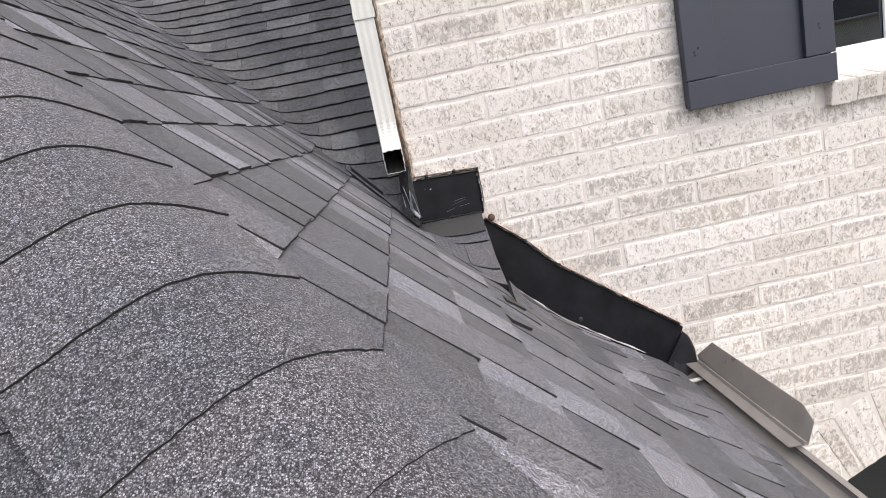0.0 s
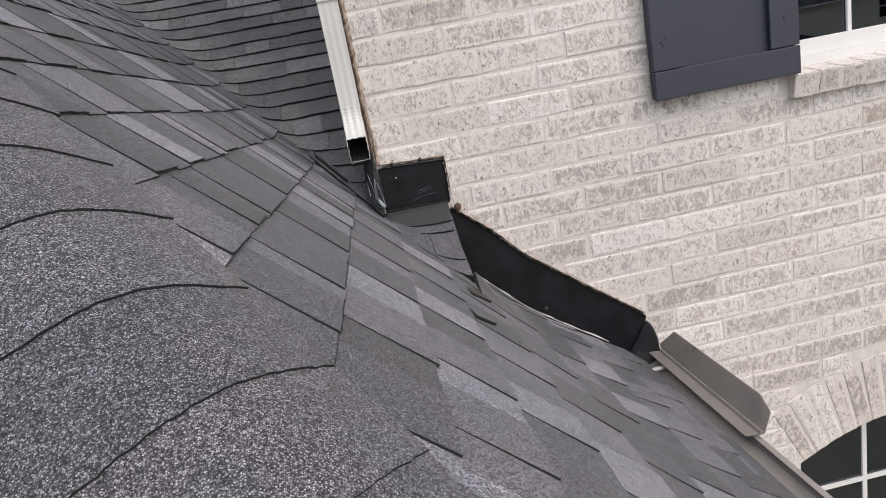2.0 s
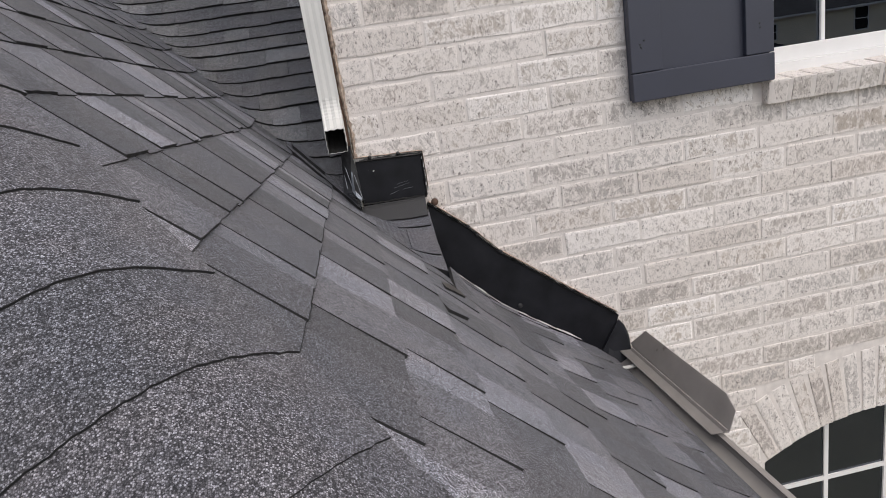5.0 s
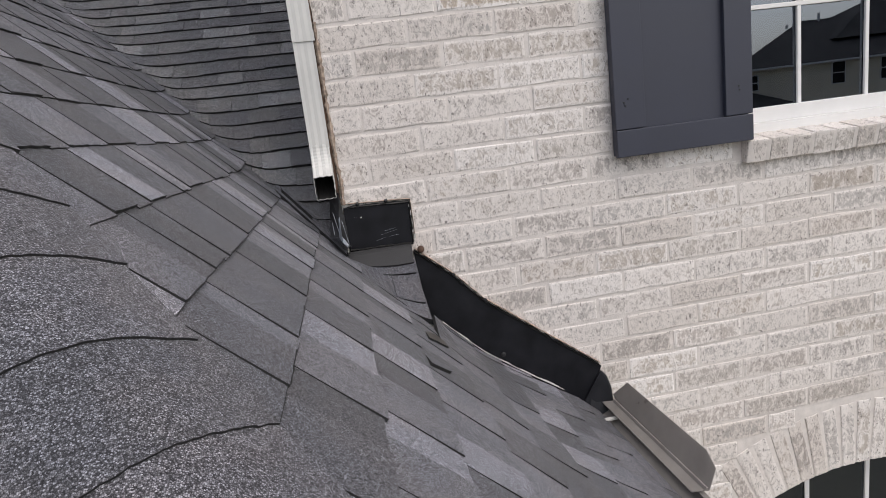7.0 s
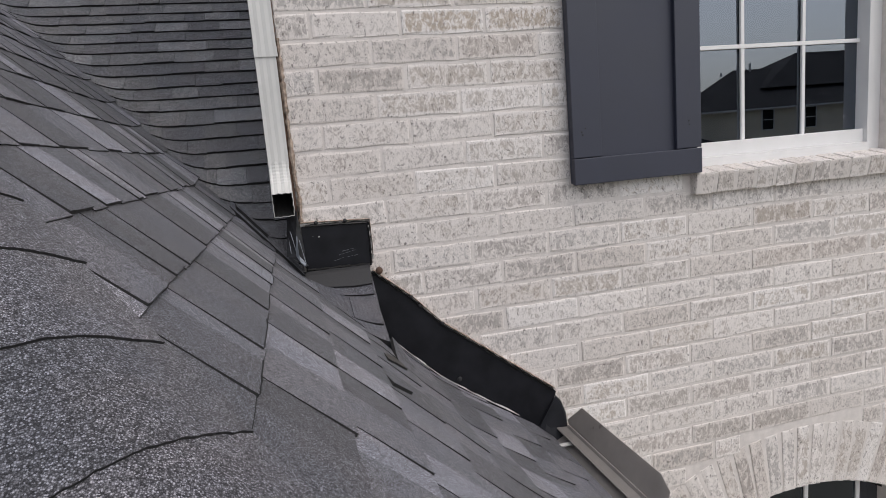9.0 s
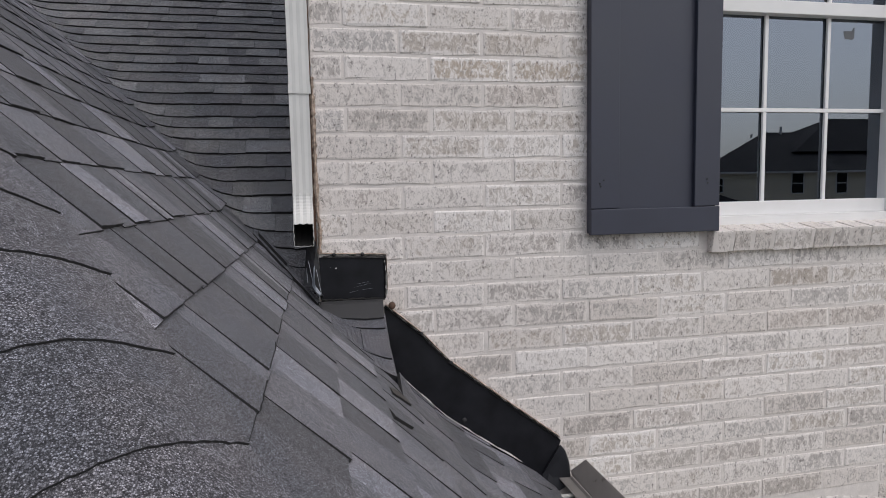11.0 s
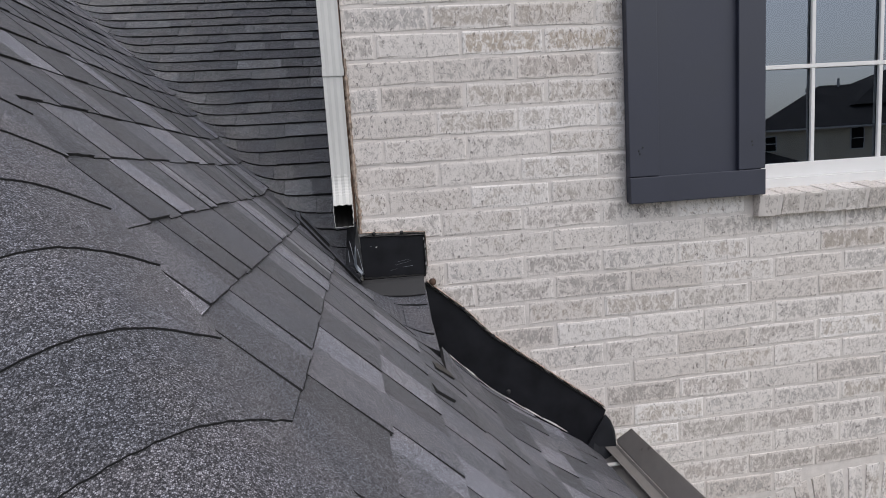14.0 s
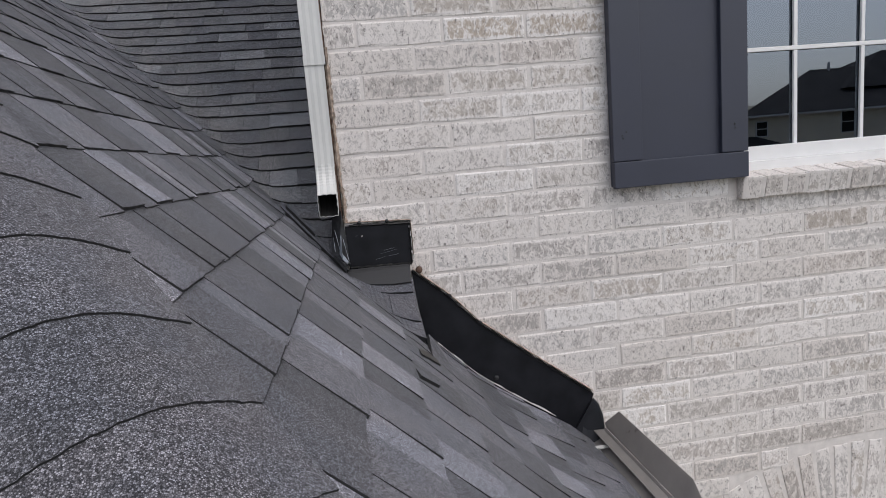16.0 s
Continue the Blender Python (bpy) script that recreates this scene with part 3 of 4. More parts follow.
# strip added for the stained gap; its dark tone includes the gap's shade
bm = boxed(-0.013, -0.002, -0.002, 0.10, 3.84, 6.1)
part("back_plate", local(bm, spout), RUST, spout, "rust-brown strip standing in for the stained, shaded gap")

# ---- gutter ----
gutter = thing("gutter", "dark bronze metal gutter under the shingle edge", "gutter", (0.71, -1.2, 3.0))
LIP = 0.765
prof = [(0.655, 3.055), (0.655, 2.955), (0.70, 2.955), (0.742, 2.985), (0.762, 3.045), (LIP, 3.055), (LIP + 0.006, 3.066), (LIP + 0.001, 3.074), (LIP - 0.012, 3.072), (LIP - 0.012, 3.069), (LIP - 0.001, 3.068),
        (LIP - 0.004, 3.058), (0.756, 3.050), (0.740, 3.042), (0.705, 3.026), (0.659, 3.022), (0.659, 3.055)]
bm = prism(bmesh.new(), [(x, -0.03, z) for x, z in prof], (0, -2.35, 0))
part("trough", local(bm, gutter), BRONZE, gutter)
bm = prism(bmesh.new(), [(x, -0.03, z) for x, z in ((0.655, 3.055), (0.655, 2.955), (0.72, 2.955), (0.742, 2.975), (0.755, 3.01), (0.758, 3.06))], (0, -0.003, 0))
part("end_cap", local(bm, gutter), BRONZE, gutter)
for y in (-0.12,):
    bm = boxed(0.657, 0.758, y - 0.008, y + 0.008, 3.056, 3.060)
    part("hanger", local(bm, gutter), SPOUT, gutter, "pale metal hanger strap")
guard = thing("splash_guard", "bent bronze metal splash guard on the gutter lip", "splash guard", (0.77, -0.32, 3.09))
outline = [(-0.075, 3.085, 0.768), (-0.045, 3.10, 0.772), (-0.095, 3.155, 0.80), (-0.525, 3.155, 0.80), (-0.575, 3.135, 0.792), (-0.585, 3.09, 0.768)]
bm = prism(bmesh.new(), [(x, y, z) for y, z, x in outline], (0.002, 0, 0.001))
part("plate", local(bm, guard), BRONZE, guard)
bm = prism(bmesh.new(), [(0.738, -0.03, 3.071), (0.738, -0.555, 3.071), (0.768, -0.585, 3.088), (0.768, -0.07, 3.088)], (0.0005, 0, 0.002))
part("flange", local(bm, guard), BRONZE, guard)
bm = prism(bmesh.new(), [(0.760, -0.065, 3.086), (0.764, -0.065, 3.0935), (0.7685, -0.065, 3.093), (0.769, -0.065, 3.086)], (0, -0.515, 0))
part("rib", local(bm, guard), BRONZE, guard)

# ---- shutter ----
shutter = thing("shutter", "charcoal painted board shutter beside the window", "shutter", (1.07, -0.02, 4.5))
SX0, SX1, SZ0, SZ1 = 0.843, 1.297, 3.860, 5.30
part("panel", local(boxed(SX0 + 0.004, SX1 - 0.004, -0.026, -0.004, SZ0 + 0.004, SZ1 - 0.004, 0.002), shutter), SHUTTER, shutter)
part("stile", local(boxed(SX0, 0.940, -0.042, -0.0262, SZ0 + 0.083, SZ1, 0.0025), shutter), SHUTTER, shutter)
part("stile", local(boxed(1.206, SX1, -0.042, -0.0262, SZ0 + 0.083, SZ1, 0.0025), shutter), SHUTTER, shutter)
part("bottom_rail", local(boxed(SX0, SX1, -0.044, -0.0262, SZ0, SZ0 + 0.081, 0.0025), shutter), SHUTTER, shutter)
part("top_rail", local(boxed(0.9402, 1.2058, -0.042, -0.0262, SZ1 - 0.09, SZ1, 0.0025), shutter), SHUTTER, shutter)
for x, z in ((0.873, 4.022), (0.886, 4.032), (0.876, 4.013), (1.25, 4.03), (1.252, 4.018)):
    bm = bmesh.new()
    bmesh.ops.create_cone(bm, cap_ends=True, segments=8, radius1=0.0028, radius2=0.0024, depth=0.002)
    bmesh.ops.rotate(bm, verts=bm.verts, matrix=Matrix.Rotation(radians(90), 3, "X"))
    bmesh.ops.translate(bm, verts=bm.verts, vec=(x, -0.0428, z))
    part("screw", local(bm, shutter), NAIL, shutter)

# ---- windows ----
GY = 0.10
window = tagged(new("window_1"), "white vinyl window with a grid of panes", "window", kind="structure")
x0, x1, z0, z1 = WIN
FZ0, GZ0, MID, MEET, GX0, GX1 = 3.862, 3.950, 4.271, 4.598, 1.318, 2.075
COLS = [GX0, 1.570, 1.827, GX1]
def bars(name, spec, mat, parent):
    for b in spec:
        part(name, boxed(*b, bevel=0.002), mat, parent)
bars("window_frame", [(x0, GX0, GY - 0.045, GY + 0.03, FZ0, z1), (GX1, x1, GY - 0.045, GY + 0.03, FZ0, z1), (GX0, GX1, GY - 0.045, GY + 0.03, z1 - 0.06, z1), (GX0, GX1, GY - 0.055, GY + 0.03, FZ0, FZ0 + 0.040),
                      (GX0, GX1, GY - 0.03, GY + 0.03, FZ0 + 0.0402, GZ0), (GX0, GX1, GY - 0.03, GY + 0.03, MEET, MEET + 0.045)], VINYL, window)
bars("muntin", [(c - 0.007, c + 0.007, GY - 0.006, GY + 0.004, a, b) for c in COLS[1:3] for a, b in ((GZ0, MID - 0.0072), (MID + 0.0072, MEET), (MEET + 0.045, z1 - 0.06))], VINYL, window)
bars("muntin", [(GX0, GX1, GY - 0.006, GY + 0.004, MID - 0.007, MID + 0.007), (GX0, GX1, GY - 0.006, GY + 0.004, 4.93, 4.948)], VINYL, window)
for a, b in ((GZ0, MEET), (MEET + 0.045, z1 - 0.06)):
    g = part("pane", boxed(GX0, GX1, GY + 0.006, GY + 0.0062, a, b), GLASS, window)
    g.visible_shadow = False
bm = prism(bmesh.new(), [(1.897, GY + 0.0052, 4.556), (1.934, GY + 0.0052, 4.557), (1.938, GY + 0.0052, 4.569), (1.944, GY + 0.0052, 4.569), (1.944, GY + 0.0052, 4.533), (1.936, GY + 0.0052, 4.527), (1.904, GY + 0.0052, 4.529)], (0, 0.0005, 0))
part("sticker", bm, STICKER, window, "small torn grey sticker")
# added sheet; the unlit room's darkness is put into its colour
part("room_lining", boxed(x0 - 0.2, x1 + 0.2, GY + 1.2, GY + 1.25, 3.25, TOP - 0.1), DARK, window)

arch_win = tagged(new("window_2"), "dark arched window with slim white muntins", "window", kind="structure")
AY = 0.10
bm = bmesh.new()
xs = spread(ARCH_X[0], ARCH_X[1], 24)
prism(bm, [(xs[0], AY, 0.95), (xs[-1], AY, 0.95)] + [(x, AY, arch_z(x) - 0.02) for x in xs[::-1]], (0, 0.0002, 0))
g = part("pane", bm, TINTED, arch_win)
g.visible_shadow = False
# a near-black band that follows the underside of the arch
bm = bmesh.new()
for a, b in zip(xs, xs[1:]):
    prism(bm, [(a, AY - 0.02, arch_z(a) - 0.03), (b, AY - 0.02, arch_z(b) - 0.03), (b, AY - 0.02, arch_z(b) + 0.01), (a, AY - 0.02, arch_z(a) + 0.01)], (0, 0.04, 0))
part("window_frame", bm, DARK, arch_win)
for x in (1.595, 1.86, 2.12):
    part("muntin", boxed(x - 0.009, x + 0.009, AY - 0.008, AY - 0.001, 0.95, arch_z(x) - 0.02), VINYL, arch_win)
for z in (2.278, 1.96, 1.64, 1.32):
    part("muntin", boxed(ARCH_X[0], ARCH_X[1], AY - 0.0085, AY - 0.0015, z - 0.009, z + 0.009), VINYL, arch_win)
# added near-black sheet in place of the unlit room behind the arch
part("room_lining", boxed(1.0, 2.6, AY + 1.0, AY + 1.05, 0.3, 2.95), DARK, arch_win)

# ---- the house across the street ----
far_house = thing("neighbour_house", "beige two-storey house with a dark hipped roof", "house", (33, -38, 0))
def rel(bm):
    bmesh.ops.translate(bm, verts=bm.verts, vec=(-33, 38, 0))
    return bm
part("wall", rel(boxed(26.0, 46, -37.5, -35.6, 0, 4.95)), PLASTER, far_house)
def hipped(x0, x1, y0, y1, z, r0, r1, ry, rz, back=None):
    bm = bmesh.new()
    v = [bm.verts.new(p) for p in ((x0, y0, z), (x1, y0, z), (x1, y1, z), (x0 if back is None else back, y1, z), (r0, ry, rz), (r1, ry, rz))]
    for q in ((0, 1, 5, 4), (1, 2, 5), (2, 3, 4, 5), (3, 0, 4), (3, 2, 1, 0)):
        bm.faces.new([v[i] for i in q])
    return rel(bm)
part("roof", hipped(25.2, 50, -35.2, -46.6, 4.9, 35.04, 46.0, -40.8, 8.17, 33.5), FARROOF, far_house)
part("roof", hipped(35.0, 56, -37.4, -46.0, 6.45, 41.24, 52.0, -41.0, 9.28), FARROOF, far_house)
part("porch_roof", hipped(22.0, 29.7, -33.4, -35.58, 2.3, 24.0, 26.7, -35.4, 3.6), FARROOF, far_house)
part("porch_wall", rel(boxed(22.2, 29.4, -35.58, -33.8, 0, 2.3)), PLASTER, far_house)
part("gutter", rel(boxed(25.3, 46, -35.25, -35.13, 4.83, 4.94)), VINYL, far_house)
for x in (36.35, 33.7):
    part("vent_pipe", rel(boxed(x, x + 0.12, -40.6, -40.48, 7.7, 8.6 if x > 35 else 8.0)), VINYL, far_house)
for x0_, x1_, za, zb in ((26.9, 27.64, 3.6, 4.5), (33.2, 34.13, 3.42, 4.78), (36.94, 37.8, 3.36, 4.76)):
    w = part("window", rel(boxed(x0_, x1_, -35.64, -35.55, za, zb)), DARK, far_house)
    zm = (za + zb) / 2
    for bb in ((x0_ - 0.07, x0_, za - 0.07, zb + 0.07), (x1_, x1_ + 0.07, za - 0.07, zb + 0.07), (x0_, x1_, zb, zb + 0.07), (x0_, x1_, za - 0.07, za), (x0_, x1_, zm - 0.03, zm + 0.03)):
        part("frame", rel(boxed(bb[0], bb[1], -35.66, -35.53, bb[2], bb[3])), VINYL, w)

# ---- bricks of the front wall ----
rng = random.Random(11)
def brick_mesh(w, h, d, seed):
    """A worn brick: front face broken into a small uneven grid."""
    r = random.Random(seed)
    bm = bmesh.new()
    xs, zs = [-w / 2, -w / 2 + 0.006, -w / 6, w / 6, w / 2 - 0.006, w / 2], [-h / 2, -h / 2 + 0.005, h / 2 - 0.005, h / 2]
    front = {}
    for i, x in enumerate(xs):
        for k, z in enumerate(zs):
            rim = i in (0, len(xs) - 1) or k in (0, len(zs) - 1)
            y = 0.0016 + r.uniform(-0.0010, 0.0008) if rim else r.uniform(-0.0006, 0.0014)
            front[i, k] = bm.verts.new((x + r.uniform(-0.0025, 0.0025), y, z + r.uniform(-0.0022, 0.0022)))
    back = {}
    for i, k in front:
        if i in (0, len(xs) - 1) or k in (0, len(zs) - 1):
            c = front[i, k].co
            back[i, k] = bm.verts.new((c.x, d, c.z))
    for i in range(len(xs) - 1):
        for k in range(len(zs) - 1):
            bm.faces.new((front[i, k], front[i + 1, k], front[i + 1, k + 1], front[i, k + 1]))
    a, b = len(xs) - 1, len(zs) - 1
    ring = [(i, 0) for i in range(a)] + [(a, k) for k in range(b)] + [(i, b) for i in range(a, 0, -1)] + [(0, k) for k in range(b, 0, -1)]
    for p, q in zip(ring, ring[1:] + ring[:1]):
        bm.faces.new((front[q], front[p], back[p], back[q]))
    return mesh_of(bm, "brick", BRICK)


LONG, J = 0.254, 0.0095
stock = {}
def lay(x, z, w, h, turn=0.0):
    key = (round(w, 3), round(h, 3))
    if key not in stock:
        stock[key] = [brick_mesh(w, h, 0.05, hash(key) % 1000 + s) for s in range(8 if w > 0.2 else 2)]
    ob = new("brick", rng.choice(stock[key]))
    ob.parent = wall_front
    ob.matrix_local = pose(x, rng.uniform(-0.0015, 0.001), z, 0, turn + rng.uniform(-0.25, 0.25), 0)
    return ob


def clear(x0, x1, z0, z1):
    """Parts of a brick's span that meet no opening, soldier ring or sill."""
    spans = [(x0, x1)]
    holes = []
    if z1 > 3.80 and z0 < WIN[3]:
        holes.append((1.262, WIN[1] + 0.03) if z0 < WIN[2] - 0.01 else (WIN[0], WIN[1]))
    if z0 < ARCH_C[1] + ARCH_R + SOLDIER:
        r = ARCH_R + SOLDIER + 0.006
        zz = max(z0 + 0.022, 2.45)
        half = math.sqrt(max(0.0, r * r - (zz - ARCH_C[1]) ** 2))
        if z0 > 2.45:
            holes.append((ARCH_C[0] - min(half, 0.475 + (zz - 2.5) * 0.46), ARCH_C[0] + min(half, 0.475 + (zz - 2.5) * 0.46)))
        else:
            holes.append((ARCH_X[0] - 0.003, ARCH_X[1] + 0.003))
    for a, b in holes:
        spans = [s for x, y in spans for s in ((x, min(y, a - J)), (max(x, b + J), y)) if s[1] - s[0] > 0.02]
    return spans


for k in range(-19, 15):
    zb = BED0 + k * COURSE
    first = 0.0 if k % 2 == 0 else 0.092 - LONG
    for i in range(10):
        a, b = first + i * LONG, first + (i + 1) * LONG
        a, b = max(a, 0.0 if a < 0.002 else a + J / 2), b - J / 2
        if b - a < 0.02 or a > 2.35:
            continue
        for p, q in clear(a, b, zb + J / 2, zb + COURSE - J / 2):
            lay((p + q) / 2, zb + COURSE / 2, q - p, COURSE - J)
n = 17
for i in range(n):
    a = radians(90 + 28.6 - (i + 0.5) * 57.2 / n)
    r = ARCH_R + SOLDIER / 2
    lay(ARCH_C[0] + r * math.cos(a), ARCH_C[1] + r * math.sin(a), 0.0525, SOLDIER, 90 - math.degrees(a))

sill = tagged(new("window_sill"), "sloped sill of whitewashed bricks on edge", "window sill", kind="structure")
part("mortar_bed", prism(bmesh.new(), [(1.287, -0.0222, 3.788), (1.287, -0.0358, 3.853), (1.287, 0.06, 3.8725), (1.287, 0.06, 3.788)], (0.87, 0, 0)), MORTAR, sill)
stock_sill = []
for s in range(5):
    bm = bmesh.new()
    r = random.Random(90 + s)
    box(bm, -0.0335, 0.0335, 0, 0.10, -0.036, 0.036, 0.005)
    for vert in bm.verts:
        vert.co += Vector((r.uniform(-0.001, 0.001), r.uniform(-0.002, 0.002), r.uniform(-0.0015, 0.0015)))
    stock_sill.append(mesh_of(bm, "brick", BRICK))
for i in range(11):
    ob = new("brick", rng.choice(stock_sill))
    ob.parent = sill
    ob.matrix_local = pose(1.318 + i * 0.0785, -0.031 + rng.uniform(-0.0015, 0.0015), 3.821, 11, 0, rng.uniform(-0.6, 0.6))

# ---- shingles of the side slope ----
rng = random.Random(3)
CUT_X = (-3.5, -0.6, -0.38, -0.3, -0.2, -0.07, 0.0, 0.05, 0.12, 0.19, 0.2, 0.215)
CUT_SUM = (0.0, 0.0, -0.023, -0.028, -0.042, -0.055, -0.070, -0.085, -0.085, -0.06, 0.0, 0.2)
BEND_X = (-0.6, -0.36, -0.27, -0.17, -0.07, 0.02, 0.11, 0.2, 0.3, 0.5, 0.7)
BEND = (0.0, -0.026, -0.027, -0.023, -0.012, 0.0, 0.013, 0.026, 0.03, 0.025, 0.0)


def side_end(x):
    """How far back the side slope's shingles run before they stop at the valley or the wall."""
    if x > 0.214:
        return -0.012
    y = float(np.interp(x, CUT_X, CUT_SUM)) - x
    return min(-0.012, y) if x > -0.02 else y


def side_point(u, v, k):
    """The courses bend to fit the camera's view as they near the valley and the wall."""
    v = max(HIP - u + 0.105, v)
    u += float(np.interp(u, BEND_X, BEND)) * side_q(u, v) ** 2
    v = min(v, side_end(u))
    return Vector((u, v, valley_z(u, v) if u < 0.2 else side_z(u, v))) + SIDE_N * (k + (0.006 if u < 0.2 and k > 0 else 0.0) * max(0.0, side_q(u, v) - 0.85) / 0.15)


# breaks between tabs, placed course by course to fit the camera's view; the others fall by chance
BREAKS = {-3: (-0.836, -0.674, -0.392, -0.167, 0.02), -2: (-0.998, -0.854, -0.656, -0.586, -0.317, -0.104), -1: (-0.964, -0.864, -0.639, -0.37), 0: (-1.191, -1.03, -0.806, -0.559), 1: (-1.329, -1.124, -0.873, -0.65, -0.407), 2: (-1.265, -1.085, -0.852, -0.591), 3: (-1.1, -0.882, -0.707), 4: (-1.181, -0.913, -0.662, -0.301), 5: (-1.283, -0.992, -0.74, -0.392, -0.055)}
for k in range(-30, 13):
    butt = -0.070 + k * (0.0965 if k <= 0 else 0.0915)
    if butt > EAVE - 0.02:
        continue
    rise = 0.0965 if k <= 0 else 0.0915
    ya, yb = HIP - butt + 0.03, side_end(butt - 0.05) + 0.05
    far_off = butt < -1.3
    marks = [m for m in BREAKS.get(k, ()) if m < yb - 0.03]
    at = (marks[-1] if marks else ya) + rng.uniform(0.14, 0.26)
    while at < yb - 0.04:
        marks.append(at)
        at += rng.uniform(0.3, 0.6) if far_off else rng.uniform(0.13, 0.26)
    if marks and marks[0] - ya > 0.3:
        marks.insert(0, ya + (marks[0] - ya) * rng.uniform(0.35, 0.6))
    edges = [(ya, False)]
    for m, after in zip(marks, marks[1:] + [yb]):
        edges += [(m, True), (m + (after - m) * rng.uniform(0.4, 0.72), False)]
    for (a, high), (b, _) in zip(edges, edges[1:] + [(yb, False)]):
        bm = slab(side_point, spread(butt - rise * 1.3, butt + rng.uniform(-0.0025, 0.0015), 2), spread(a + 0.0004, b - 0.0004, 6), 0.001, (0.0084 if -3 < k < 1 else 0.0072) if high else 0.0045, wave=0.0014, ragged=0.0015, lip=0.001 if k < 0 else 0.0004 if k < 1 else 0.0)
        shingle(bm, side_roof)
# two curled strips along the cut by the wall corner; black near edges paint the shaded gap
for a, b, near, far, lift in ((-0.20, -0.012, -0.006, 0.05, 0.017), (-0.185, -0.10, 0.022, 0.06, 0.022)):
    shingle(slab(lambda u, v, l: Vector((v, side_end(v) + u, valley_z(v, side_end(v) + u))) + (SIDE_N + REAR_N).normalized() * l, spread(far, near, 2), spread(a, b, 14), 0.006, lift, sink=0.004, ragged=0.003), side_roof)
# a lifted tab, its black edge painting the shaded slot, and a worn dark patch beside the saddle
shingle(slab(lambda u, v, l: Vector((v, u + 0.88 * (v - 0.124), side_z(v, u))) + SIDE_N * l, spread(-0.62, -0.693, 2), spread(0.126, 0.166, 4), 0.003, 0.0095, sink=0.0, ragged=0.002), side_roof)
# worn asphalt whose dark colour also paints the shade of the hole there
shingle(slab(lambda u, v, l: Vector((v, u + 0.9 * (v - 0.17), side_z(v, u))) + SIDE_N * l, spread(-0.28, -0.40, 3), spread(0.155, 0.205, 5), 0.005, 0.0100, sink=0.0, ragged=0.006), side_roof, WORN_SHADED)
# the starter strip along the eave
for a in spread(-2.2, -0.25, 7):
    shingle(slab(lambda u, v, l: Vector((u, v, side_z(u, v))) + SIDE_N * l, spread(EAVE - 0.13, EAVE + 0.012, 2), spread(a + 0.001, min(-0.02, a + 0.277), 3), 0.001, 0.008), side_roof)

# ---- hip caps ----
CAP = 0.07 * 1.70
for k in range(-6, 30):
    s = (0.0665 + 0.0685 * k) * 1.70
    w = 0.137 + rng.uniform(-0.004, 0.004)
    skew = rng.uniform(-0.005, 0.005)
    bm = slab(lambda u, v, l: cap_point(u + skew * v / 0.15, v, l), spread(s + CAP * 1.35, s, 3), spread(-w - 0.013, w, 60), 0.0095, 0.0130, sink=-0.0085, wave=0.0014, ragged=0.0015)
    shingle(bm, side_roof, CAPPING)

# ---- shingles of the near slope ----
def near_point(u, v, k):
    v = min(v, HIP - u - 0.11)
    return Vector((v, u, RISE + PITCH * (u - HIP))) + Vector((0, -PITCH, 1)).normalized() * k

for k in range(0, 17):
    butt = NEAR_EAVE + k * 0.104
    xe = HIP - butt - 0.05
    ys = cuts(rng, xe - 1.1, xe, (0.06, 0.12), (0.14, 0.26))
    high = False
    for a, b in zip(ys, ys[1:]):
        high = not high
        shingle(slab(near_point, spread(butt + 0.13, butt, 2), spread(a + 0.0006, b - 0.0006, 2), 0.001, 0.009 if high else 0.006), near_roof)

# ---- shingles of the rear slope ----
joined = bmesh.new()
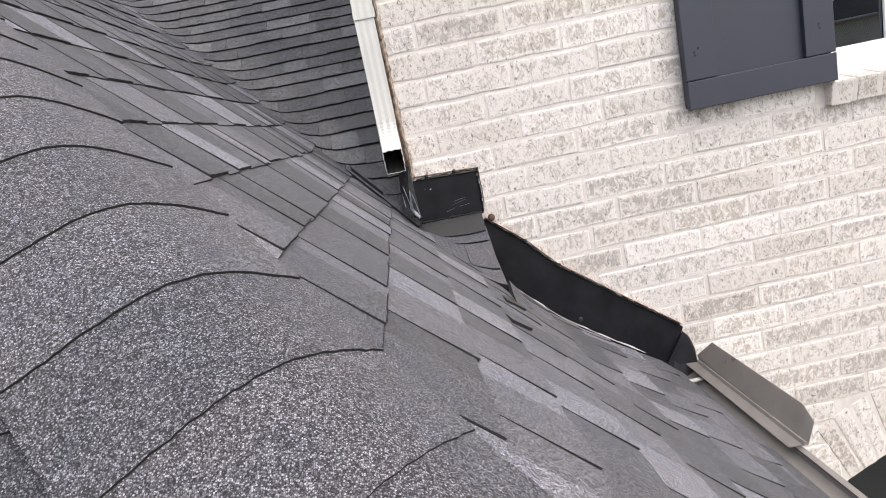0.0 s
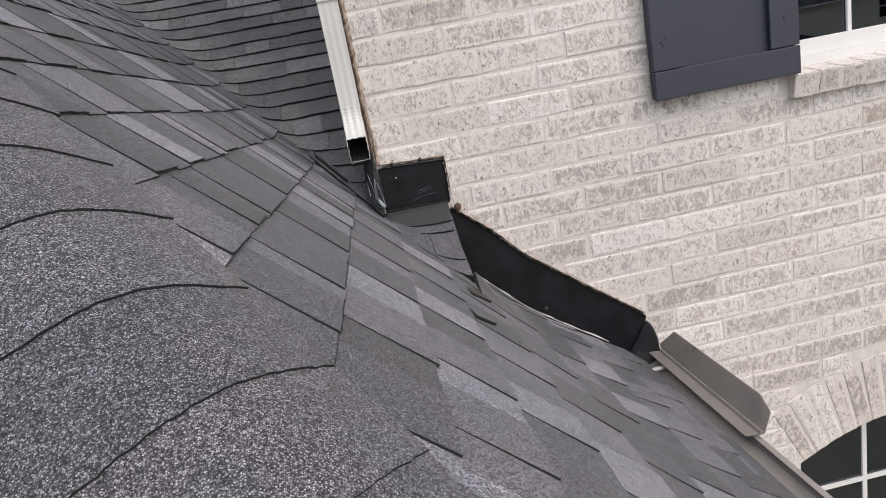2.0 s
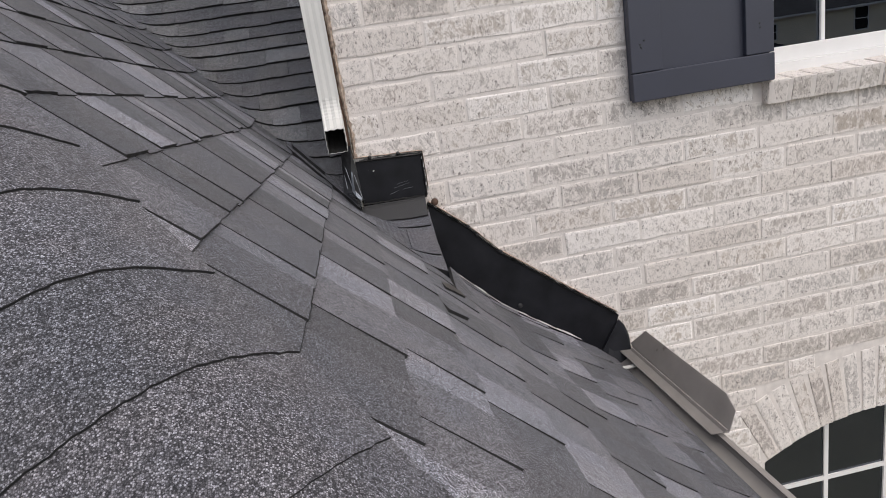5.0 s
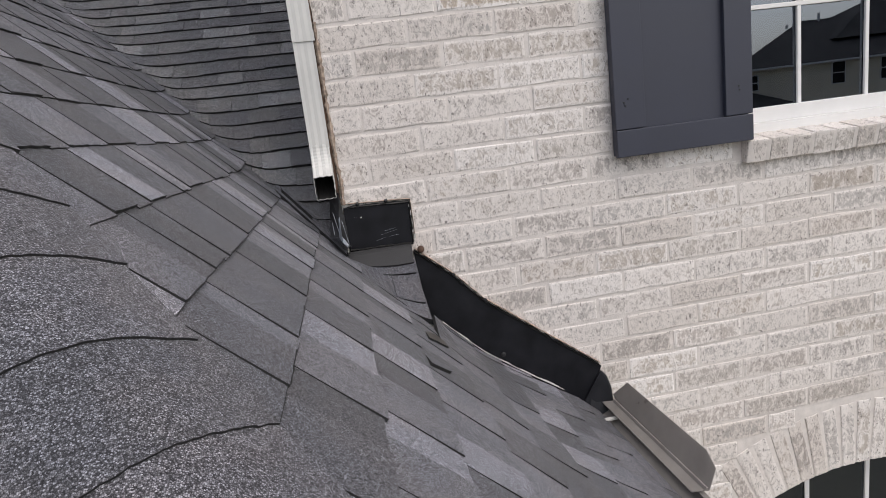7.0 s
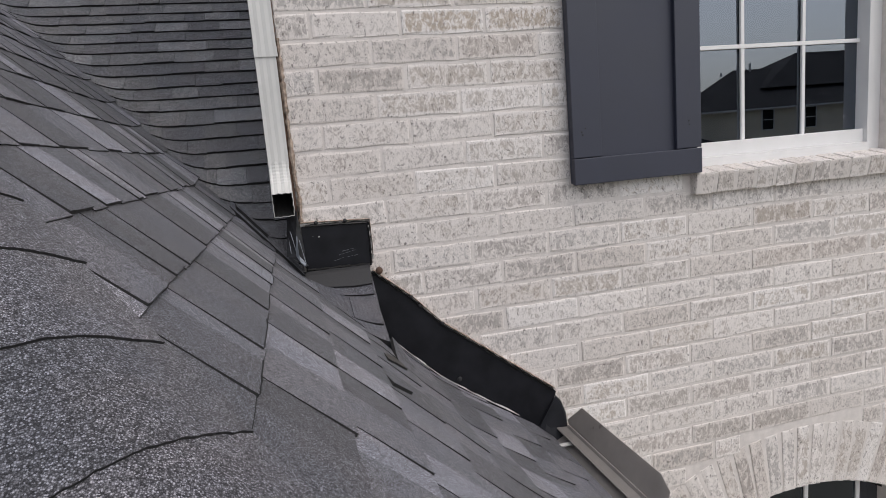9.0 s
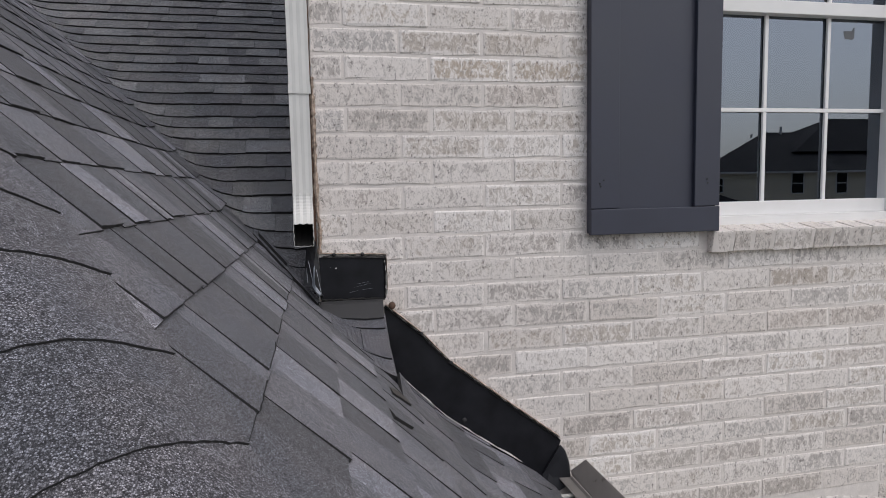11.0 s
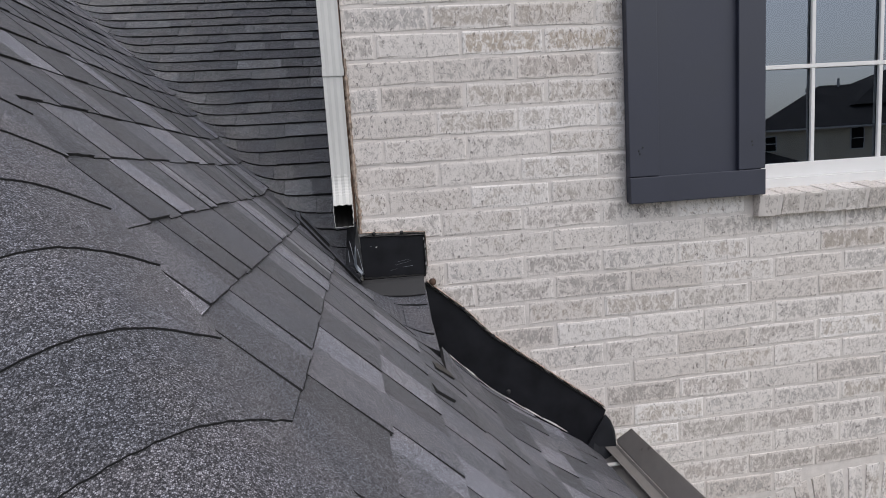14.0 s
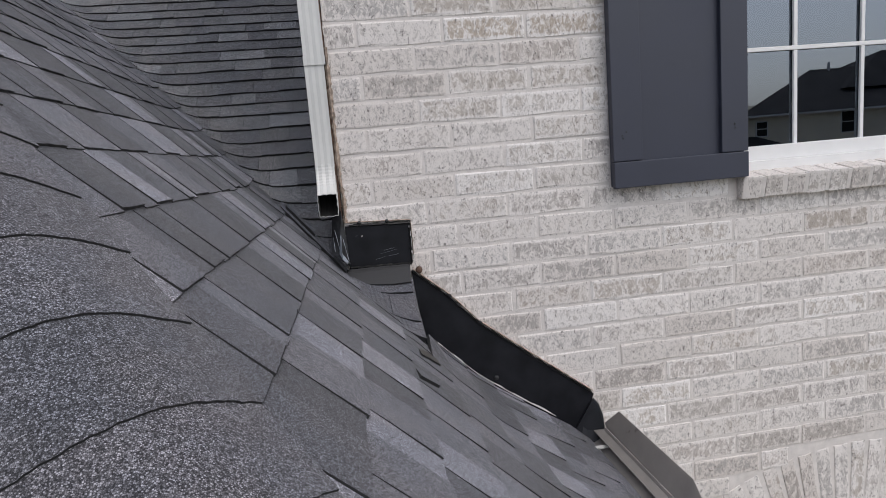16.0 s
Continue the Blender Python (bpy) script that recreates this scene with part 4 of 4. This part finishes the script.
# the three lowest lie on the saddle below the corner: (butt, height, left, right)
butts = [(-0.222, 0.06, 0.10, 0.190), (-0.170, 0.085, 0.004, 0.186), (-0.092, 0.03, -0.004, 0.180), (-0.03, 0.055, None, -0.004), (0.03, 0.055, None, -0.018), (0.085, 0.055, None, -0.018)]
at = [0.142, 0.198, 0.26, 0.319, 0.373, 0.427, 0.479, 0.536, 0.586, 0.634, 0.691, 0.743, 0.796, 0.843, 0.891, 0.939, 0.985, 1.037, 1.081, 1.13, 1.176]
at += [1.176 + 0.048 * (k + 1) for k in range(24)]
butts += [(b, 0.052, None, -0.018) for b in at]
for butt, tall, left, right in butts:
    low = left is not None
    if not low:
        left = -0.03 - butt - (0.16 if butt < 0.6 else 0.12)
    xs = [left, 0.106, right] if butt == -0.170 else [left, right] if low else cuts(rng, left, right, (0.06, 0.12), (0.11, 0.19))
    high = rng.random() < 0.5
    for a, b in zip(xs, xs[1:]):
        high = not high
        seg = 8 if low or a + butt < 0.25 else 2
        def rest(u, v, l):
            return rear_point(v, u, l)
        bm = slab(rest, spread(butt + tall * 1.4, butt + rng.uniform(-0.002, 0.002), 1), spread(a + 0.0004, b - 0.0004, seg), 0.005 if low else 0.001, (0.0122 if high else 0.0102) + (0.009 if low else 0.0), sink=0.012, ragged=0.002)
        if butt < 1.15:
            shingle(bm, rear_roof, CAPPING if low else REARWARD)
        else:
            me = bpy.data.meshes.new("tmp")
            bm.to_mesh(me)
            bm.free()
            joined.from_mesh(me)
            bpy.data.meshes.remove(me)
ob = part("shingles", joined, [SHINGLE_FAR, EDGE], rear_roof)
tagged(ob, kind="stuff")

# ---- the outer parts of the near slope and the foot of the hip ----
rng = random.Random(23)
for k in range(-10, -6):
    s = (0.0665 + 0.0685 * k) * 1.70
    shingle(slab(cap_point, spread(s + CAP * 1.35, s, 3), spread(-0.15, 0.137, 30), 0.0095, 0.0130, sink=-0.0085, wave=0.0014, ragged=0.0015), side_roof, CAPPING)
joined = bmesh.new()
for k in range(0, 52):
    butt = NEAR_EAVE + k * 0.104
    right = HIP - butt - (1.15 if k < 17 else 0.05)
    high = False
    for a in spread(-FAR - 1.0, right, max(2, int((right + FAR + 1.0) / 0.2))) [:-1]:
        high = not high
        wide = (right + FAR + 1.0) / max(2, int((right + FAR + 1.0) / 0.2))
        if right < -FAR - 0.6:
            continue
        bm = slab(near_point, spread(min(butt + 0.13, HIP + FAR - 0.02), butt, 1), spread(a + 0.0006, a + wide - 0.0006, 1), 0.001, 0.009 if high else 0.006)
        me = bpy.data.meshes.new("tmp")
        bmesh.ops.recalc_face_normals(bm, faces=bm.faces)
        bm.to_mesh(me)
        bm.free()
        joined.from_mesh(me)
        bpy.data.meshes.remove(me)
    if butt > HIP + FAR - 0.2:
        break
tagged(part("shingles", joined, [SHINGLE_FAR, EDGE], near_roof), kind="stuff")
